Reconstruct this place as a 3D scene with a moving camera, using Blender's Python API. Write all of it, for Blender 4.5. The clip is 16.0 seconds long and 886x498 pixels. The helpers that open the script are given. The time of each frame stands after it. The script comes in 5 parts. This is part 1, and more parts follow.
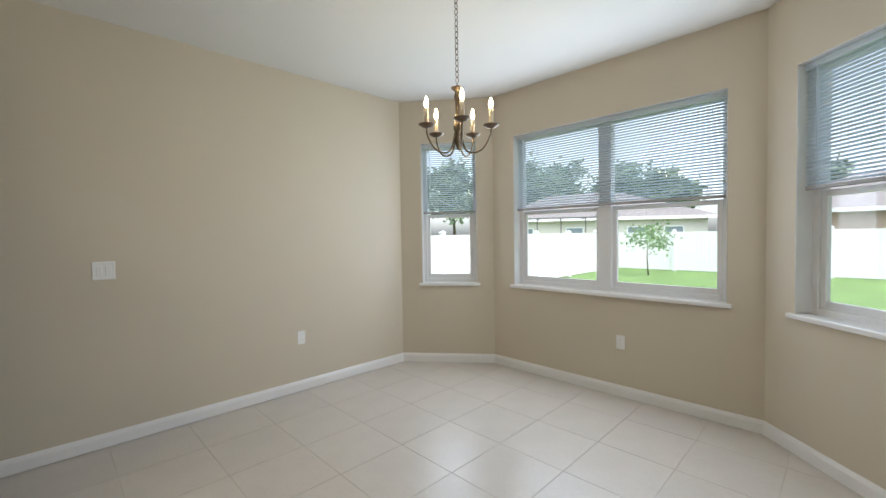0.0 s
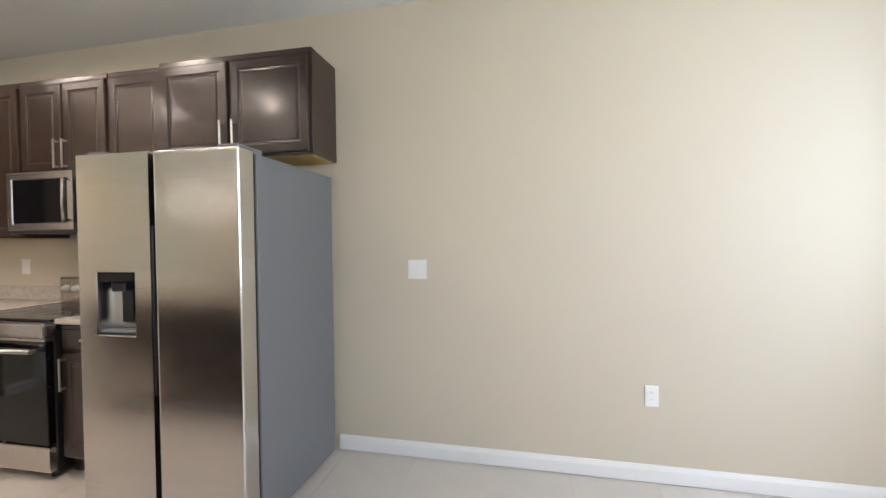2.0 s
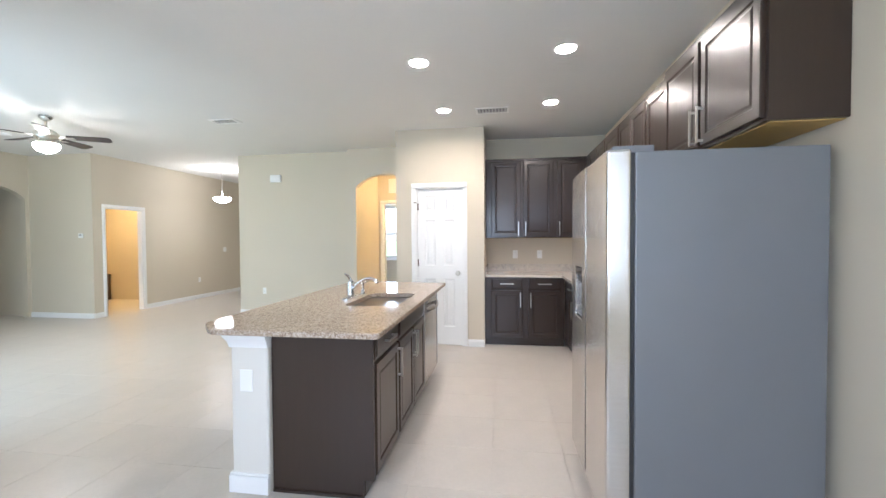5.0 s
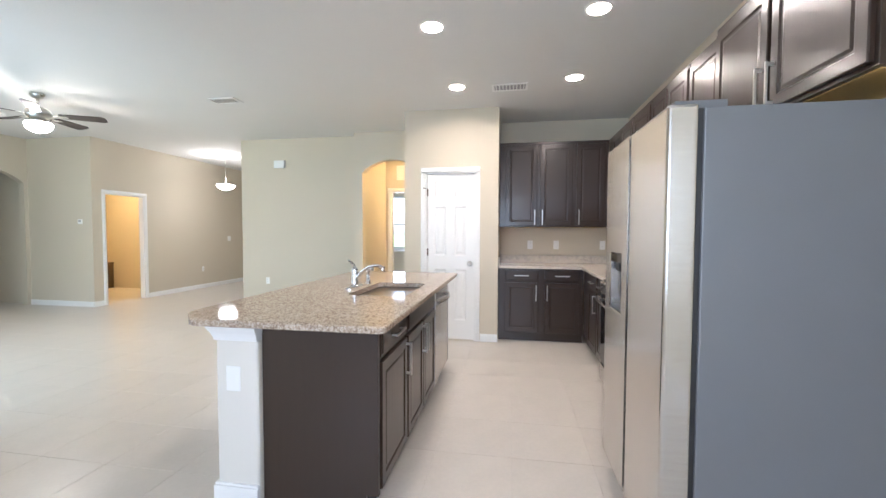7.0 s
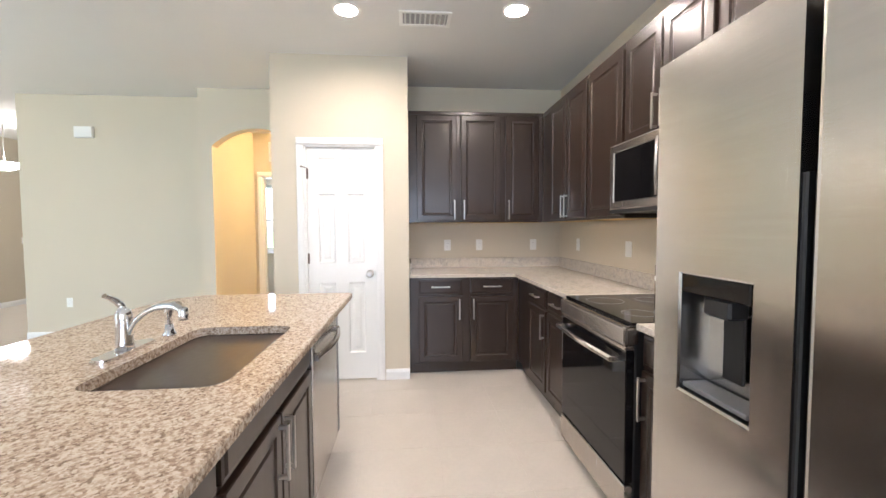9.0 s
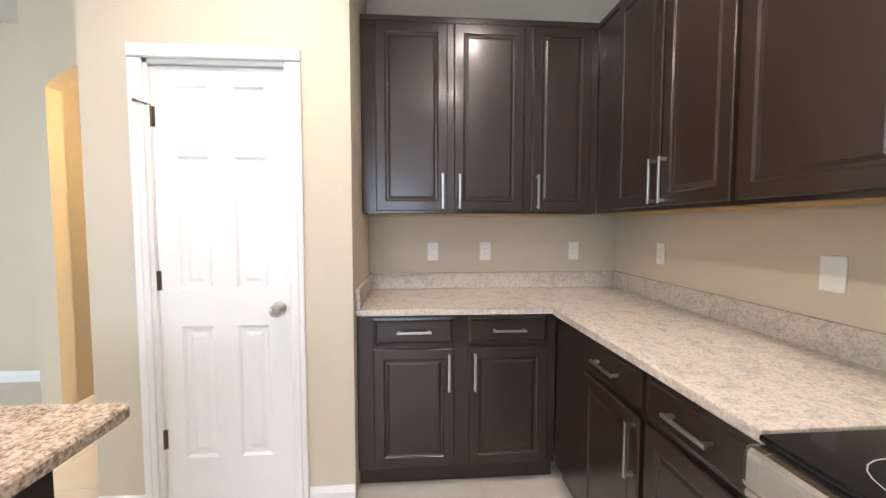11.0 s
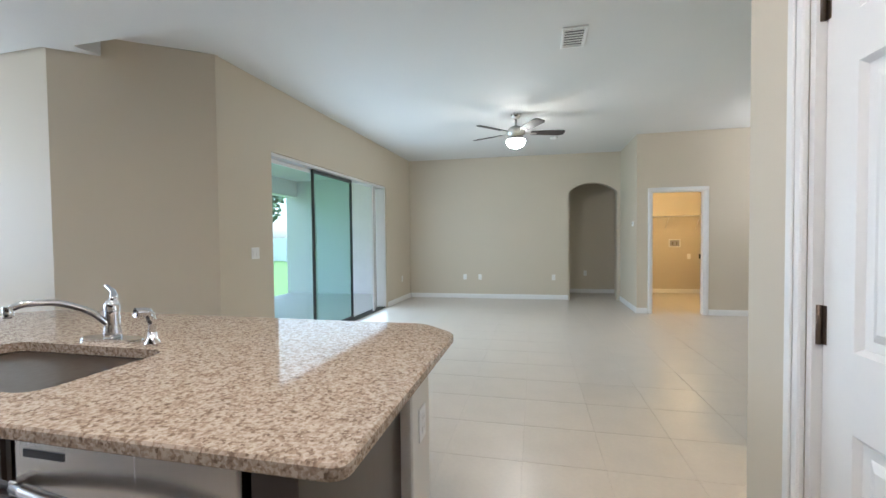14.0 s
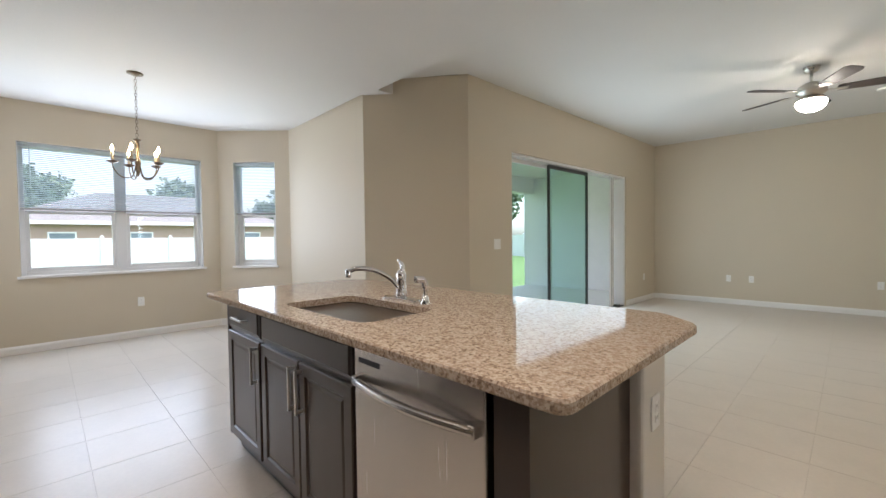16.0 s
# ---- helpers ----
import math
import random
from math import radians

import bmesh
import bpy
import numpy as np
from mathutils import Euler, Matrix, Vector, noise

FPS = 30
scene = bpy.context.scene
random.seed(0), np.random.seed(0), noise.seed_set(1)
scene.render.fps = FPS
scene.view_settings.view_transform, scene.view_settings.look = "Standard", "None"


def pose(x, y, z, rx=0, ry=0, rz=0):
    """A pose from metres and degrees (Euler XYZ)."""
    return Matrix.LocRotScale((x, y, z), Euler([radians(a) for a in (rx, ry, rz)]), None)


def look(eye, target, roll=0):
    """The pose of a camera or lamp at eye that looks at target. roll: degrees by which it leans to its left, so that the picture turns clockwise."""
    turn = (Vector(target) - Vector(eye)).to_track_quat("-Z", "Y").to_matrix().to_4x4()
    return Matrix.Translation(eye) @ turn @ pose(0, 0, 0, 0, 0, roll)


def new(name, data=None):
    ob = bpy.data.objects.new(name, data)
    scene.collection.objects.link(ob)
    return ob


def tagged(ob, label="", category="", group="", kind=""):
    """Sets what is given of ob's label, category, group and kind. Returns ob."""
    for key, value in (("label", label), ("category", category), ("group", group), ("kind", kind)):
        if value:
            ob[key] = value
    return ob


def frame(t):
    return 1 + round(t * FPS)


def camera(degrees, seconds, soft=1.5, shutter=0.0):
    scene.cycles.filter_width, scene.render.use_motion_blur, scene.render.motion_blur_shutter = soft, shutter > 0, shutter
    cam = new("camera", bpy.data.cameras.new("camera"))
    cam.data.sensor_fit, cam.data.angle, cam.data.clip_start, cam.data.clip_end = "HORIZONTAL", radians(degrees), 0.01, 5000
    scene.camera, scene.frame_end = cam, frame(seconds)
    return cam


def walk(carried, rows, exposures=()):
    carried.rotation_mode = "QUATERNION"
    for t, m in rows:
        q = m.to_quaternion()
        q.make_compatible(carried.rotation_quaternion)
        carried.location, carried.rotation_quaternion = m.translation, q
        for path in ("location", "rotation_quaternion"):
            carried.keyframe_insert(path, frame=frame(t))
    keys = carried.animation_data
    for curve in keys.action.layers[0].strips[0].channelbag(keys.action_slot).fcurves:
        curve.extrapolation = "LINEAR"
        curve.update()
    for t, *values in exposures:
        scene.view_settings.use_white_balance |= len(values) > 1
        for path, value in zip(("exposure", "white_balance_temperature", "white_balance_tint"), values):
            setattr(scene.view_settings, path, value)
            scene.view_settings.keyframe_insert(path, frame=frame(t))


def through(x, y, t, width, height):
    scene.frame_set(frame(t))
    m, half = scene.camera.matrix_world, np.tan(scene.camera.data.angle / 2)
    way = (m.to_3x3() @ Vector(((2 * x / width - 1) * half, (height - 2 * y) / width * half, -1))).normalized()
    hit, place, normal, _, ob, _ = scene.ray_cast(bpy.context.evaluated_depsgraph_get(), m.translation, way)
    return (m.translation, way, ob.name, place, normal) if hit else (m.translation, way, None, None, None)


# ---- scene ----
cam = camera(95.4, 16.0)
PATH = [
    (0, (0.399, 0.361, 1.359), (1.809, 1.779, 1.293), -0.9),
    (0.5, (0.694, 0.635, 1.357), (1.911, 2.221, 1.302), -0.8),
    (1, (1.015, 0.859, 1.34), (1.803, 2.696, 1.295), -0.7),
    (1.5, (1.226, 1.115, 1.344), (1.454, 3.102, 1.298), -0.6),
    (2, (1.328, 1.403, 1.34), (0.93, 3.363, 1.298), -0.6),
    (2.5, (1.37, 1.658, 1.376), (0.367, 3.388, 1.318), -0.4),
    (3, (1.368, 1.845, 1.375), (-0.085, 3.218, 1.314), -0.7),
    (3.5, (1.49, 1.982, 1.363), (-0.285, 2.902, 1.314), -0.7),
    (4, (1.657, 2.154, 1.37), (-0.289, 2.614, 1.327), -0.5),
    (4.5, (1.827, 2.333, 1.367), (-0.173, 2.371, 1.325), -0.5),
    (5, (1.938, 2.476, 1.379), (-0.039, 2.179, 1.33), -0.4),
    (7.5, (1.402, 2.316, 1.304), (-0.569, 1.989, 1.219), 0.3),
    (8, (1.074, 2.239, 1.307), (-0.923, 2.17, 1.218), 0.1),
    (8.5, (0.724, 2.205, 1.323), (-1.266, 2.375, 1.226), -0.3),
    (11, (-1.317, 2.51, 1.324), (-3.308, 2.661, 1.206), 0.0),
    (11.5, (-1.653, 2.535, 1.28), (-3.616, 2.158, 1.205), -0.3),
    (12, (-1.929, 2.407, 1.302), (-3.694, 1.469, 1.222), -0.4),
    (12.5, (-2.14, 2.314, 1.3), (-3.504, 0.852, 1.228), -0.6),
    (13, (-2.282, 2.319, 1.288), (-3.074, 0.484, 1.224), -0.8),
    (13.5, (-2.413, 2.4, 1.283), (-2.567, 0.407, 1.227), -0.6),
    (14, (-2.57, 2.45, 1.281), (-2.13, 0.5, 1.226), -0.6),
    (14.5, (-2.642, 2.525, 1.266), (-1.741, 0.74, 1.215), -0.6),
    (15, (-2.647, 2.568, 1.253), (-1.444, 0.971, 1.202), -0.6),
    (15.5, (-2.639, 2.583, 1.242), (-1.272, 1.124, 1.187), -0.6),
    (16, (-2.638, 2.547, 1.228), (-1.217, 1.141, 1.171), -0.7),
]
walk(cam, [(t, look(eye, target, roll)) for t, eye, target, roll in PATH],
     exposures=((0, 0.85, 6250, 12), (1.0, 1.05, 6150, 13), (2.0, 1.68, 5950, 15), (3.0, 2.1, 5550, 15), (3.5, 2.1, 5450, 15), (4.5, 1.95, 5450, 14), (8.0, 1.9, 5600, 15), (8.7, 2.1, 5700, 15),
                (11.0, 2.1, 5700, 15), (12.0, 1.85, 5250, 12), (13.0, 1.48, 5250, 12), (14.5, 1.5, 5500, 13), (16.0, 1.2, 6050, 16)))

# ---- world, sun ----
world = bpy.data.worlds.new("sky")
scene.world = world
world.use_nodes = True
wn = world.node_tree
sky = wn.nodes.new("ShaderNodeTexSky")
sky.sky_type = "NISHITA"
sky.sun_disc = False
sky.sun_elevation = radians(58)
sky.sun_rotation = radians(200)
sky.dust_density = 3.0
bg = wn.nodes["Background"]
bg.inputs["Strength"].default_value = 0.15
haze = wn.nodes.new("ShaderNodeHueSaturation")
haze.inputs["Saturation"].default_value, haze.inputs["Value"].default_value = 0.5, 1.9
wn.links.new(sky.outputs[0], haze.inputs["Color"])
wn.links.new(haze.outputs[0], bg.inputs[0])
sun_data = bpy.data.lights.new("sun", "SUN")
sun_data.energy, sun_data.angle, sun_data.color = 1.1, radians(10), (1.0, 0.97, 0.93)
sun_ob = new("sun", sun_data)
sun_ob.matrix_world = look((0, 0, 30), (3.5, 10, 2))

# lamp strengths
CAN, BULB, BOWL, LAUNDRY, HALL, FOYER = 100.0, 70.0, 42.0, 55.0, 50.0, 14.0


# ---- materials ----
def material(name, color, rough=0.5, metal=0.0, var=0.06, scale=6.0, fine=80.0, bump=0.05, coat=0.0, spec=0.5, stretch=(1, 1, 1), random_tone=0.0):
    m = bpy.data.materials.new(name)
    m.use_nodes = True
    nt = m.node_tree
    b = nt.nodes["Principled BSDF"]
    b.inputs["Metallic"].default_value = metal
    b.inputs["Coat Weight"].default_value = coat
    b.inputs["Coat Roughness"].default_value = 0.15
    b.inputs["Specular IOR Level"].default_value = spec
    tc = nt.nodes.new("ShaderNodeTexCoord")
    mp = nt.nodes.new("ShaderNodeMapping")
    mp.inputs["Scale"].default_value = stretch
    nt.links.new(tc.outputs["Object"], mp.inputs[0])
    n1 = nt.nodes.new("ShaderNodeTexNoise")
    n1.inputs["Scale"].default_value, n1.inputs["Detail"].default_value = scale, 4
    n2 = nt.nodes.new("ShaderNodeTexNoise")
    n2.inputs["Scale"].default_value, n2.inputs["Detail"].default_value = fine, 3
    for n in (n1, n2):
        nt.links.new(mp.outputs[0], n.inputs["Vector"])
    mix = nt.nodes.new("ShaderNodeMix")
    mix.data_type = "FLOAT"
    mix.inputs["Factor"].default_value = 0.4
    nt.links.new(n1.outputs["Fac"], mix.inputs["A"])
    nt.links.new(n2.outputs["Fac"], mix.inputs["B"])
    ramp = nt.nodes.new("ShaderNodeMapRange")
    ramp.inputs["From Min"].default_value, ramp.inputs["From Max"].default_value = 0.3, 0.7
    ramp.inputs["To Min"].default_value, ramp.inputs["To Max"].default_value = 1 - var, 1 + var
    nt.links.new(mix.outputs["Result"], ramp.inputs["Value"])
    hsv = nt.nodes.new("ShaderNodeHueSaturation")
    hsv.inputs["Color"].default_value = (*color, 1)
    value = ramp.outputs[0]
    if random_tone:
        oi = nt.nodes.new("ShaderNodeObjectInfo")
        rr = nt.nodes.new("ShaderNodeMapRange")
        rr.inputs["To Min"].default_value, rr.inputs["To Max"].default_value = 1 - random_tone, 1 + random_tone
        nt.links.new(oi.outputs["Random"], rr.inputs["Value"])
        mul = nt.nodes.new("ShaderNodeMath")
        mul.operation = "MULTIPLY"
        nt.links.new(value, mul.inputs[0])
        nt.links.new(rr.outputs[0], mul.inputs[1])
        value = mul.outputs[0]
    nt.links.new(value, hsv.inputs["Value"])
    nt.links.new(hsv.outputs[0], b.inputs["Base Color"])
    rr = nt.nodes.new("ShaderNodeMapRange")
    rr.inputs["To Min"].default_value, rr.inputs["To Max"].default_value = rough * 0.85, min(1, rough * 1.15)
    nt.links.new(n1.outputs["Fac"], rr.inputs["Value"])
    nt.links.new(rr.outputs[0], b.inputs["Roughness"])
    if bump:
        bp = nt.nodes.new("ShaderNodeBump")
        bp.inputs["Strength"].default_value, bp.inputs["Distance"].default_value = bump, 0.004
        nt.links.new(n2.outputs["Fac"], bp.inputs["Height"])
        nt.links.new(bp.outputs[0], b.inputs["Normal"])
    return m


def glow(name, color, strength):
    m = bpy.data.materials.new(name)
    m.use_nodes = True
    b = m.node_tree.nodes["Principled BSDF"]
    b.inputs["Base Color"].default_value = (*color, 1)
    b.inputs["Emission Color"].default_value = (*color, 1)
    b.inputs["Emission Strength"].default_value = strength
    return m


def glass(name, tint):
    m = bpy.data.materials.new(name)
    m.use_nodes = True
    nt = m.node_tree
    nt.nodes.remove(nt.nodes["Principled BSDF"])
    out = nt.nodes["Material Output"]
    tr = nt.nodes.new("ShaderNodeBsdfTransparent")
    tr.inputs[0].default_value = (*tint, 1)
    gl = nt.nodes.new("ShaderNodeBsdfGlossy")
    gl.inputs["Roughness"].default_value = 0.01
    lw = nt.nodes.new("ShaderNodeLayerWeight")
    lw.inputs[0].default_value = 0.5
    pw = nt.nodes.new("ShaderNodeMath")
    pw.operation = "POWER"
    pw.inputs[1].default_value = 4.0
    nt.links.new(lw.outputs["Facing"], pw.inputs[0])
    fr = nt.nodes.new("ShaderNodeMath")
    fr.operation = "MULTIPLY_ADD"
    fr.inputs[1].default_value, fr.inputs[2].default_value = 0.7, 0.03
    nt.links.new(pw.outputs[0], fr.inputs[0])
    ms = nt.nodes.new("ShaderNodeMixShader")
    nt.links.new(fr.outputs[0], ms.inputs[0])
    nt.links.new(tr.outputs[0], ms.inputs[1])
    nt.links.new(gl.outputs[0], ms.inputs[2])
    nt.links.new(ms.outputs[0], out.inputs[0])
    return m


def granite(name, base, dark, light, mottle=0.0, spec=0.16):
    m = material(name, base, 0.06, var=0.05, bump=0.0, spec=spec)
    nt = m.node_tree
    b = nt.nodes["Principled BSDF"]
    tc = nt.nodes["Texture Coordinate"]
    vor = nt.nodes.new("ShaderNodeTexVoronoi")
    vor.inputs["Scale"].default_value = 165
    noi = nt.nodes.new("ShaderNodeTexNoise")
    noi.inputs["Scale"].default_value, noi.inputs["Detail"].default_value = 82, 6
    nt.links.new(tc.outputs["Object"], vor.inputs["Vector"])
    nt.links.new(tc.outputs["Object"], noi.inputs["Vector"])
    sep = nt.nodes.new("ShaderNodeSeparateColor")
    nt.links.new(vor.outputs["Color"], sep.inputs[0])
    add = nt.nodes.new("ShaderNodeMath")
    add.operation = "MULTIPLY_ADD"
    add.inputs[1].default_value = 0.45
    nt.links.new(sep.outputs[0], add.inputs[0])
    nt.links.new(noi.outputs["Fac"], add.inputs[2])
    cr = nt.nodes.new("ShaderNodeValToRGB")
    e = cr.color_ramp.elements
    e[0].position, e[0].color = 0.40, (*dark, 1)
    e[1].position, e[1].color = 0.92, (*light, 1)
    mid = cr.color_ramp.elements.new(0.62)
    mid.color = (*base, 1)
    lo = cr.color_ramp.elements.new(0.52)
    lo.color = tuple(0.55 * a + 0.45 * c for a, c in zip(base, dark)) + (1,)
    nt.links.new(add.outputs[0], cr.inputs[0])
    if not mottle:
        nt.links.new(cr.outputs[0], b.inputs["Base Color"])
        return m
    # cloudy drifts and grey veins through the fine speckle
    cloud = nt.nodes.new("ShaderNodeTexNoise")
    cloud.inputs["Scale"].default_value, cloud.inputs["Detail"].default_value, cloud.inputs["Distortion"].default_value = 14, 5, 1.2
    nt.links.new(tc.outputs["Object"], cloud.inputs["Vector"])
    tone = nt.nodes.new("ShaderNodeValToRGB")
    e = tone.color_ramp.elements
    e[0].position, e[0].color = 0.36, (0.62, 0.60, 0.60, 1)
    e[1].position, e[1].color = 0.66, (1.0, 0.93, 0.85, 1)
    patch = tone.color_ramp.elements.new(0.5)
    patch.color = (0.94, 0.90, 0.85, 1)
    nt.links.new(cloud.outputs["Fac"], tone.inputs[0])
    mul = nt.nodes.new("ShaderNodeMix")
    mul.data_type, mul.blend_type = "RGBA", "MULTIPLY"
    mul.inputs["Factor"].default_value = mottle
    nt.links.new(cr.outputs[0], mul.inputs["A"])
    nt.links.new(tone.outputs[0], mul.inputs["B"])
    nt.links.new(mul.outputs["Result"], b.inputs["Base Color"])
    return m


POST = material("post_paint", (0.70, 0.665, 0.60), 0.55, var=0.02, scale=1.3, fine=160, bump=0.1)
WALL = material("wall_paint", (0.61, 0.54, 0.425), 0.6, var=0.02, scale=1.3, fine=160, bump=0.12)
CEIL = material("ceiling_paint", (0.74, 0.73, 0.70), 0.8, var=0.015, scale=2, fine=60, bump=0.3)
TRIM = material("white_trim", (0.82, 0.81, 0.79), 0.35, var=0.015, bump=0.01)
TILE = material("floor_tile", (0.585, 0.535, 0.475), 0.30, var=0.05, scale=5, fine=40, bump=0.03, random_tone=0.02)
GROUT = material("grout", (0.562, 0.514, 0.457), 0.42, var=0.08, bump=0.1)
WOOD = material("espresso_wood", (0.030, 0.017, 0.0112), 0.31, var=0.09, scale=5, fine=60, bump=0.0, coat=0.32, spec=0.45, stretch=(9, 9, 0.7))
WOODRAW = material("cabinet_underside", (0.55, 0.36, 0.12), 0.6, var=0.1)
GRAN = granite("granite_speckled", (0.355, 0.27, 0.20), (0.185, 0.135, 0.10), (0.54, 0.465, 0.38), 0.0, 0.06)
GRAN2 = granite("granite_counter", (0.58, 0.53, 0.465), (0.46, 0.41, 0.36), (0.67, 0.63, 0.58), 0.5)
STEEL = material("brushed_steel", (0.63, 0.61, 0.585), 0.19, 1.0, var=0.05, scale=4, fine=120, bump=0.03, stretch=(1, 1, 30))
STEELH = material("brushed_steel_horizontal", (0.56, 0.53, 0.50), 0.26, 1.0, var=0.05, scale=4, fine=120, bump=0.03, stretch=(30, 1, 1))
GREYSIDE = material("grey_painted_steel", (0.165, 0.168, 0.176), 0.42, 0.2, var=0.03, fine=300, bump=0.12)
CHROME = material("chrome", (0.75, 0.75, 0.76), 0.08, 1.0, var=0.02, bump=0)
NICKEL = material("satin_nickel", (0.62, 0.60, 0.56), 0.28, 1.0, var=0.03, bump=0)
BLACKGL = material("black_glass", (0.006, 0.006, 0.007), 0.06, var=0.02, bump=0, spec=0.3)
BLACKPL = material("black_plastic", (0.015, 0.015, 0.016), 0.45, var=0.05, bump=0.02)
BRASS = material("antique_brass", (0.21, 0.17, 0.12), 0.28, 1.0, var=0.06, bump=0)
BRONZE = material("dark_bronze_fitting", (0.16, 0.12, 0.09), 0.35, 0.8, var=0.1, bump=0)
IVORY = material("ivory_sleeve", (0.78, 0.70, 0.56), 0.5, var=0.03, bump=0)
PLATE = material("white_plastic", (0.84, 0.83, 0.80), 0.35, var=0.01, bump=0)
VINYL = material("white_vinyl", (0.80, 0.80, 0.80), 0.4, var=0.015, bump=0.01)


def thin_vinyl(name, color, through):
    """Thin pale plastic that lets part of the daylight through."""
    m = material(name, color, 0.45, var=0.02, bump=0)
    nt = m.node_tree
    tl = nt.nodes.new("ShaderNodeBsdfTranslucent")
    tl.inputs[0].default_value = (0.80, 0.88, 0.95, 1)
    ms = nt.nodes.new("ShaderNodeMixShader")
    ms.inputs[0].default_value = through
    nt.links.new(nt.nodes["Principled BSDF"].outputs[0], ms.inputs[1])
    nt.links.new(tl.outputs[0], ms.inputs[2])
    nt.links.new(ms.outputs[0], nt.nodes["Material Output"].inputs[0])
    return m


SLAT = thin_vinyl("blind_slat", (0.80, 0.82, 0.84), 0.5)
RAIL = material("blind_rail", (0.36, 0.35, 0.35), 0.5, var=0.03, bump=0)
DARKFR = material("bronze_door_frame", (0.08, 0.085, 0.085), 0.4, 0.5, var=0.05, bump=0)
PANE = glass("window_glass", (0.97, 0.99, 0.99))
TEAL = glass("tinted_glass", (0.74, 0.90, 0.87))
LIGHTTEAL = glass("pale_tinted_glass", (0.86, 0.95, 0.93))
SINKST = material("sink_steel", (0.24, 0.225, 0.205), 0.24, 1.0, var=0.05, scale=4, fine=120, bump=0.0, stretch=(30, 1, 1))
BLADE = material("fan_blade_wood", (0.035, 0.027, 0.023), 0.6, var=0.15, bump=0.02)
STUCCO = material("white_stucco", (0.84, 0.84, 0.83), 0.85, var=0.04, scale=3, fine=50, bump=0.4)
CONCRETE = material("lanai_concrete", (0.68, 0.67, 0.65), 0.8, var=0.06, bump=0.2)
GRASS = material("lawn", (0.14, 0.23, 0.065), 0.9, var=0.3, scale=1.2, fine=60, bump=0.8)
FENCE = material("vinyl_fence_white", (0.80, 0.80, 0.79), 0.5, var=0.03, bump=0.02)
HOUSE1 = material("house_render", (0.42, 0.30, 0.25), 0.85, var=0.05, bump=0.2)
HOUSE2 = material("house_render_pale", (0.66, 0.62, 0.56), 0.85, var=0.05, bump=0.2)
ROOF = material("roof_shingle", (0.22, 0.20, 0.19), 0.9, var=0.15, scale=3, fine=30, bump=0.4)
LEAF = material("foliage", (0.17, 0.23, 0.14), 0.7, var=0.35, scale=2, bump=0)
LEAF2 = material("young_foliage", (0.20, 0.30, 0.14), 0.7, var=0.3, scale=2, bump=0)
BARK = material("bark", (0.13, 0.10, 0.075), 0.9, var=0.2, bump=0.4)
# opaque panes; the reflected sky is put into the grey-blue base colour
SKYGLASS = material("sky_toned_house_glass", (0.22, 0.26, 0.30), 0.15, var=0.05, bump=0)
SCREEN = material("dark_screen_frame", (0.10, 0.10, 0.10), 0.6, var=0.05, bump=0)
CANGLOW = glow("can_light", (1.0, 0.83, 0.64), CAN)
BULBGLOW = glow("candle_bulb", (1.0, 0.74, 0.42), BULB)
BOWLGLOW = glow("lit_frosted_bowl", (1.0, 0.90, 0.72), BOWL)
LAUNGLOW = glow("laundry_light", (1.0, 0.66, 0.26), LAUNDRY)
HALLGLOW = glow("hall_light", (1.0, 0.66, 0.26), HALL)
FOYGLOW = glow("foyer_bowl", (1.0, 0.92, 0.80), FOYER)


# ---- mesh helpers ----
def link_mesh(name, bm, mat):
    me = bpy.data.meshes.new(name)
    bm.normal_update()
    bm.to_mesh(me)
    bm.free()
    me.materials.append(mat)
    return me


def part(name, bm, mat, parent, label=""):
    ob = new(name, link_mesh(name, bm, mat) if isinstance(bm, bmesh.types.BMesh) else bm)
    ob.parent = parent
    if label:
        ob["label"] = label
    return ob


def single(name, bm, mat, m=None, label="", category="", group="", kind=""):
    ob = new(name, link_mesh(name, bm, mat))
    if m is not None:
        ob.matrix_world = m
    return tagged(ob, label, category, group, kind)


def thing(name, m, label, category, group=""):
    ob = new(name)
    ob.empty_display_size = 0.1
    ob.matrix_world = m
    return tagged(ob, label, category, group)


def box(bm, x0, x1, y0, y1, z0, z1, bevel=0.0, seg=1):
    vs = [bm.verts.new((x, y, z)) for x in (x0, x1) for y in (y0, y1) for z in (z0, z1)]
    fs = [bm.faces.new([vs[i] for i in q]) for q in ((0, 1, 3, 2), (4, 6, 7, 5), (0, 4, 5, 1), (2, 3, 7, 6), (0, 2, 6, 4), (1, 5, 7, 3))]
    if bevel:
        es = {e for f in fs for e in f.edges}
        bmesh.ops.bevel(bm, geom=list(es), offset=bevel, segments=seg, affect="EDGES", profile=0.6)
    return bm


def B(x0, x1, y0, y1, z0, z1, bevel=0.0, seg=1):
    return box(bmesh.new(), x0, x1, y0, y1, z0, z1, bevel, seg)


def lathe(bm, prof, n=20, cx=0.0, cy=0.0, smooth=True):
    rings = []
    for r, z in prof:
        rings.append([bm.verts.new((cx + max(r, 1e-4) * math.cos(2 * math.pi * i / n), cy + max(r, 1e-4) * math.sin(2 * math.pi * i / n), z)) for i in range(n)])
    for a, b in zip(rings, rings[1:]):
        for i in range(n):
            f = bm.faces.new((a[i], a[(i + 1) % n], b[(i + 1) % n], b[i]))
            f.smooth = smooth
    bm.faces.new(rings[0][::-1])
    bm.faces.new(rings[-1])
    return bm


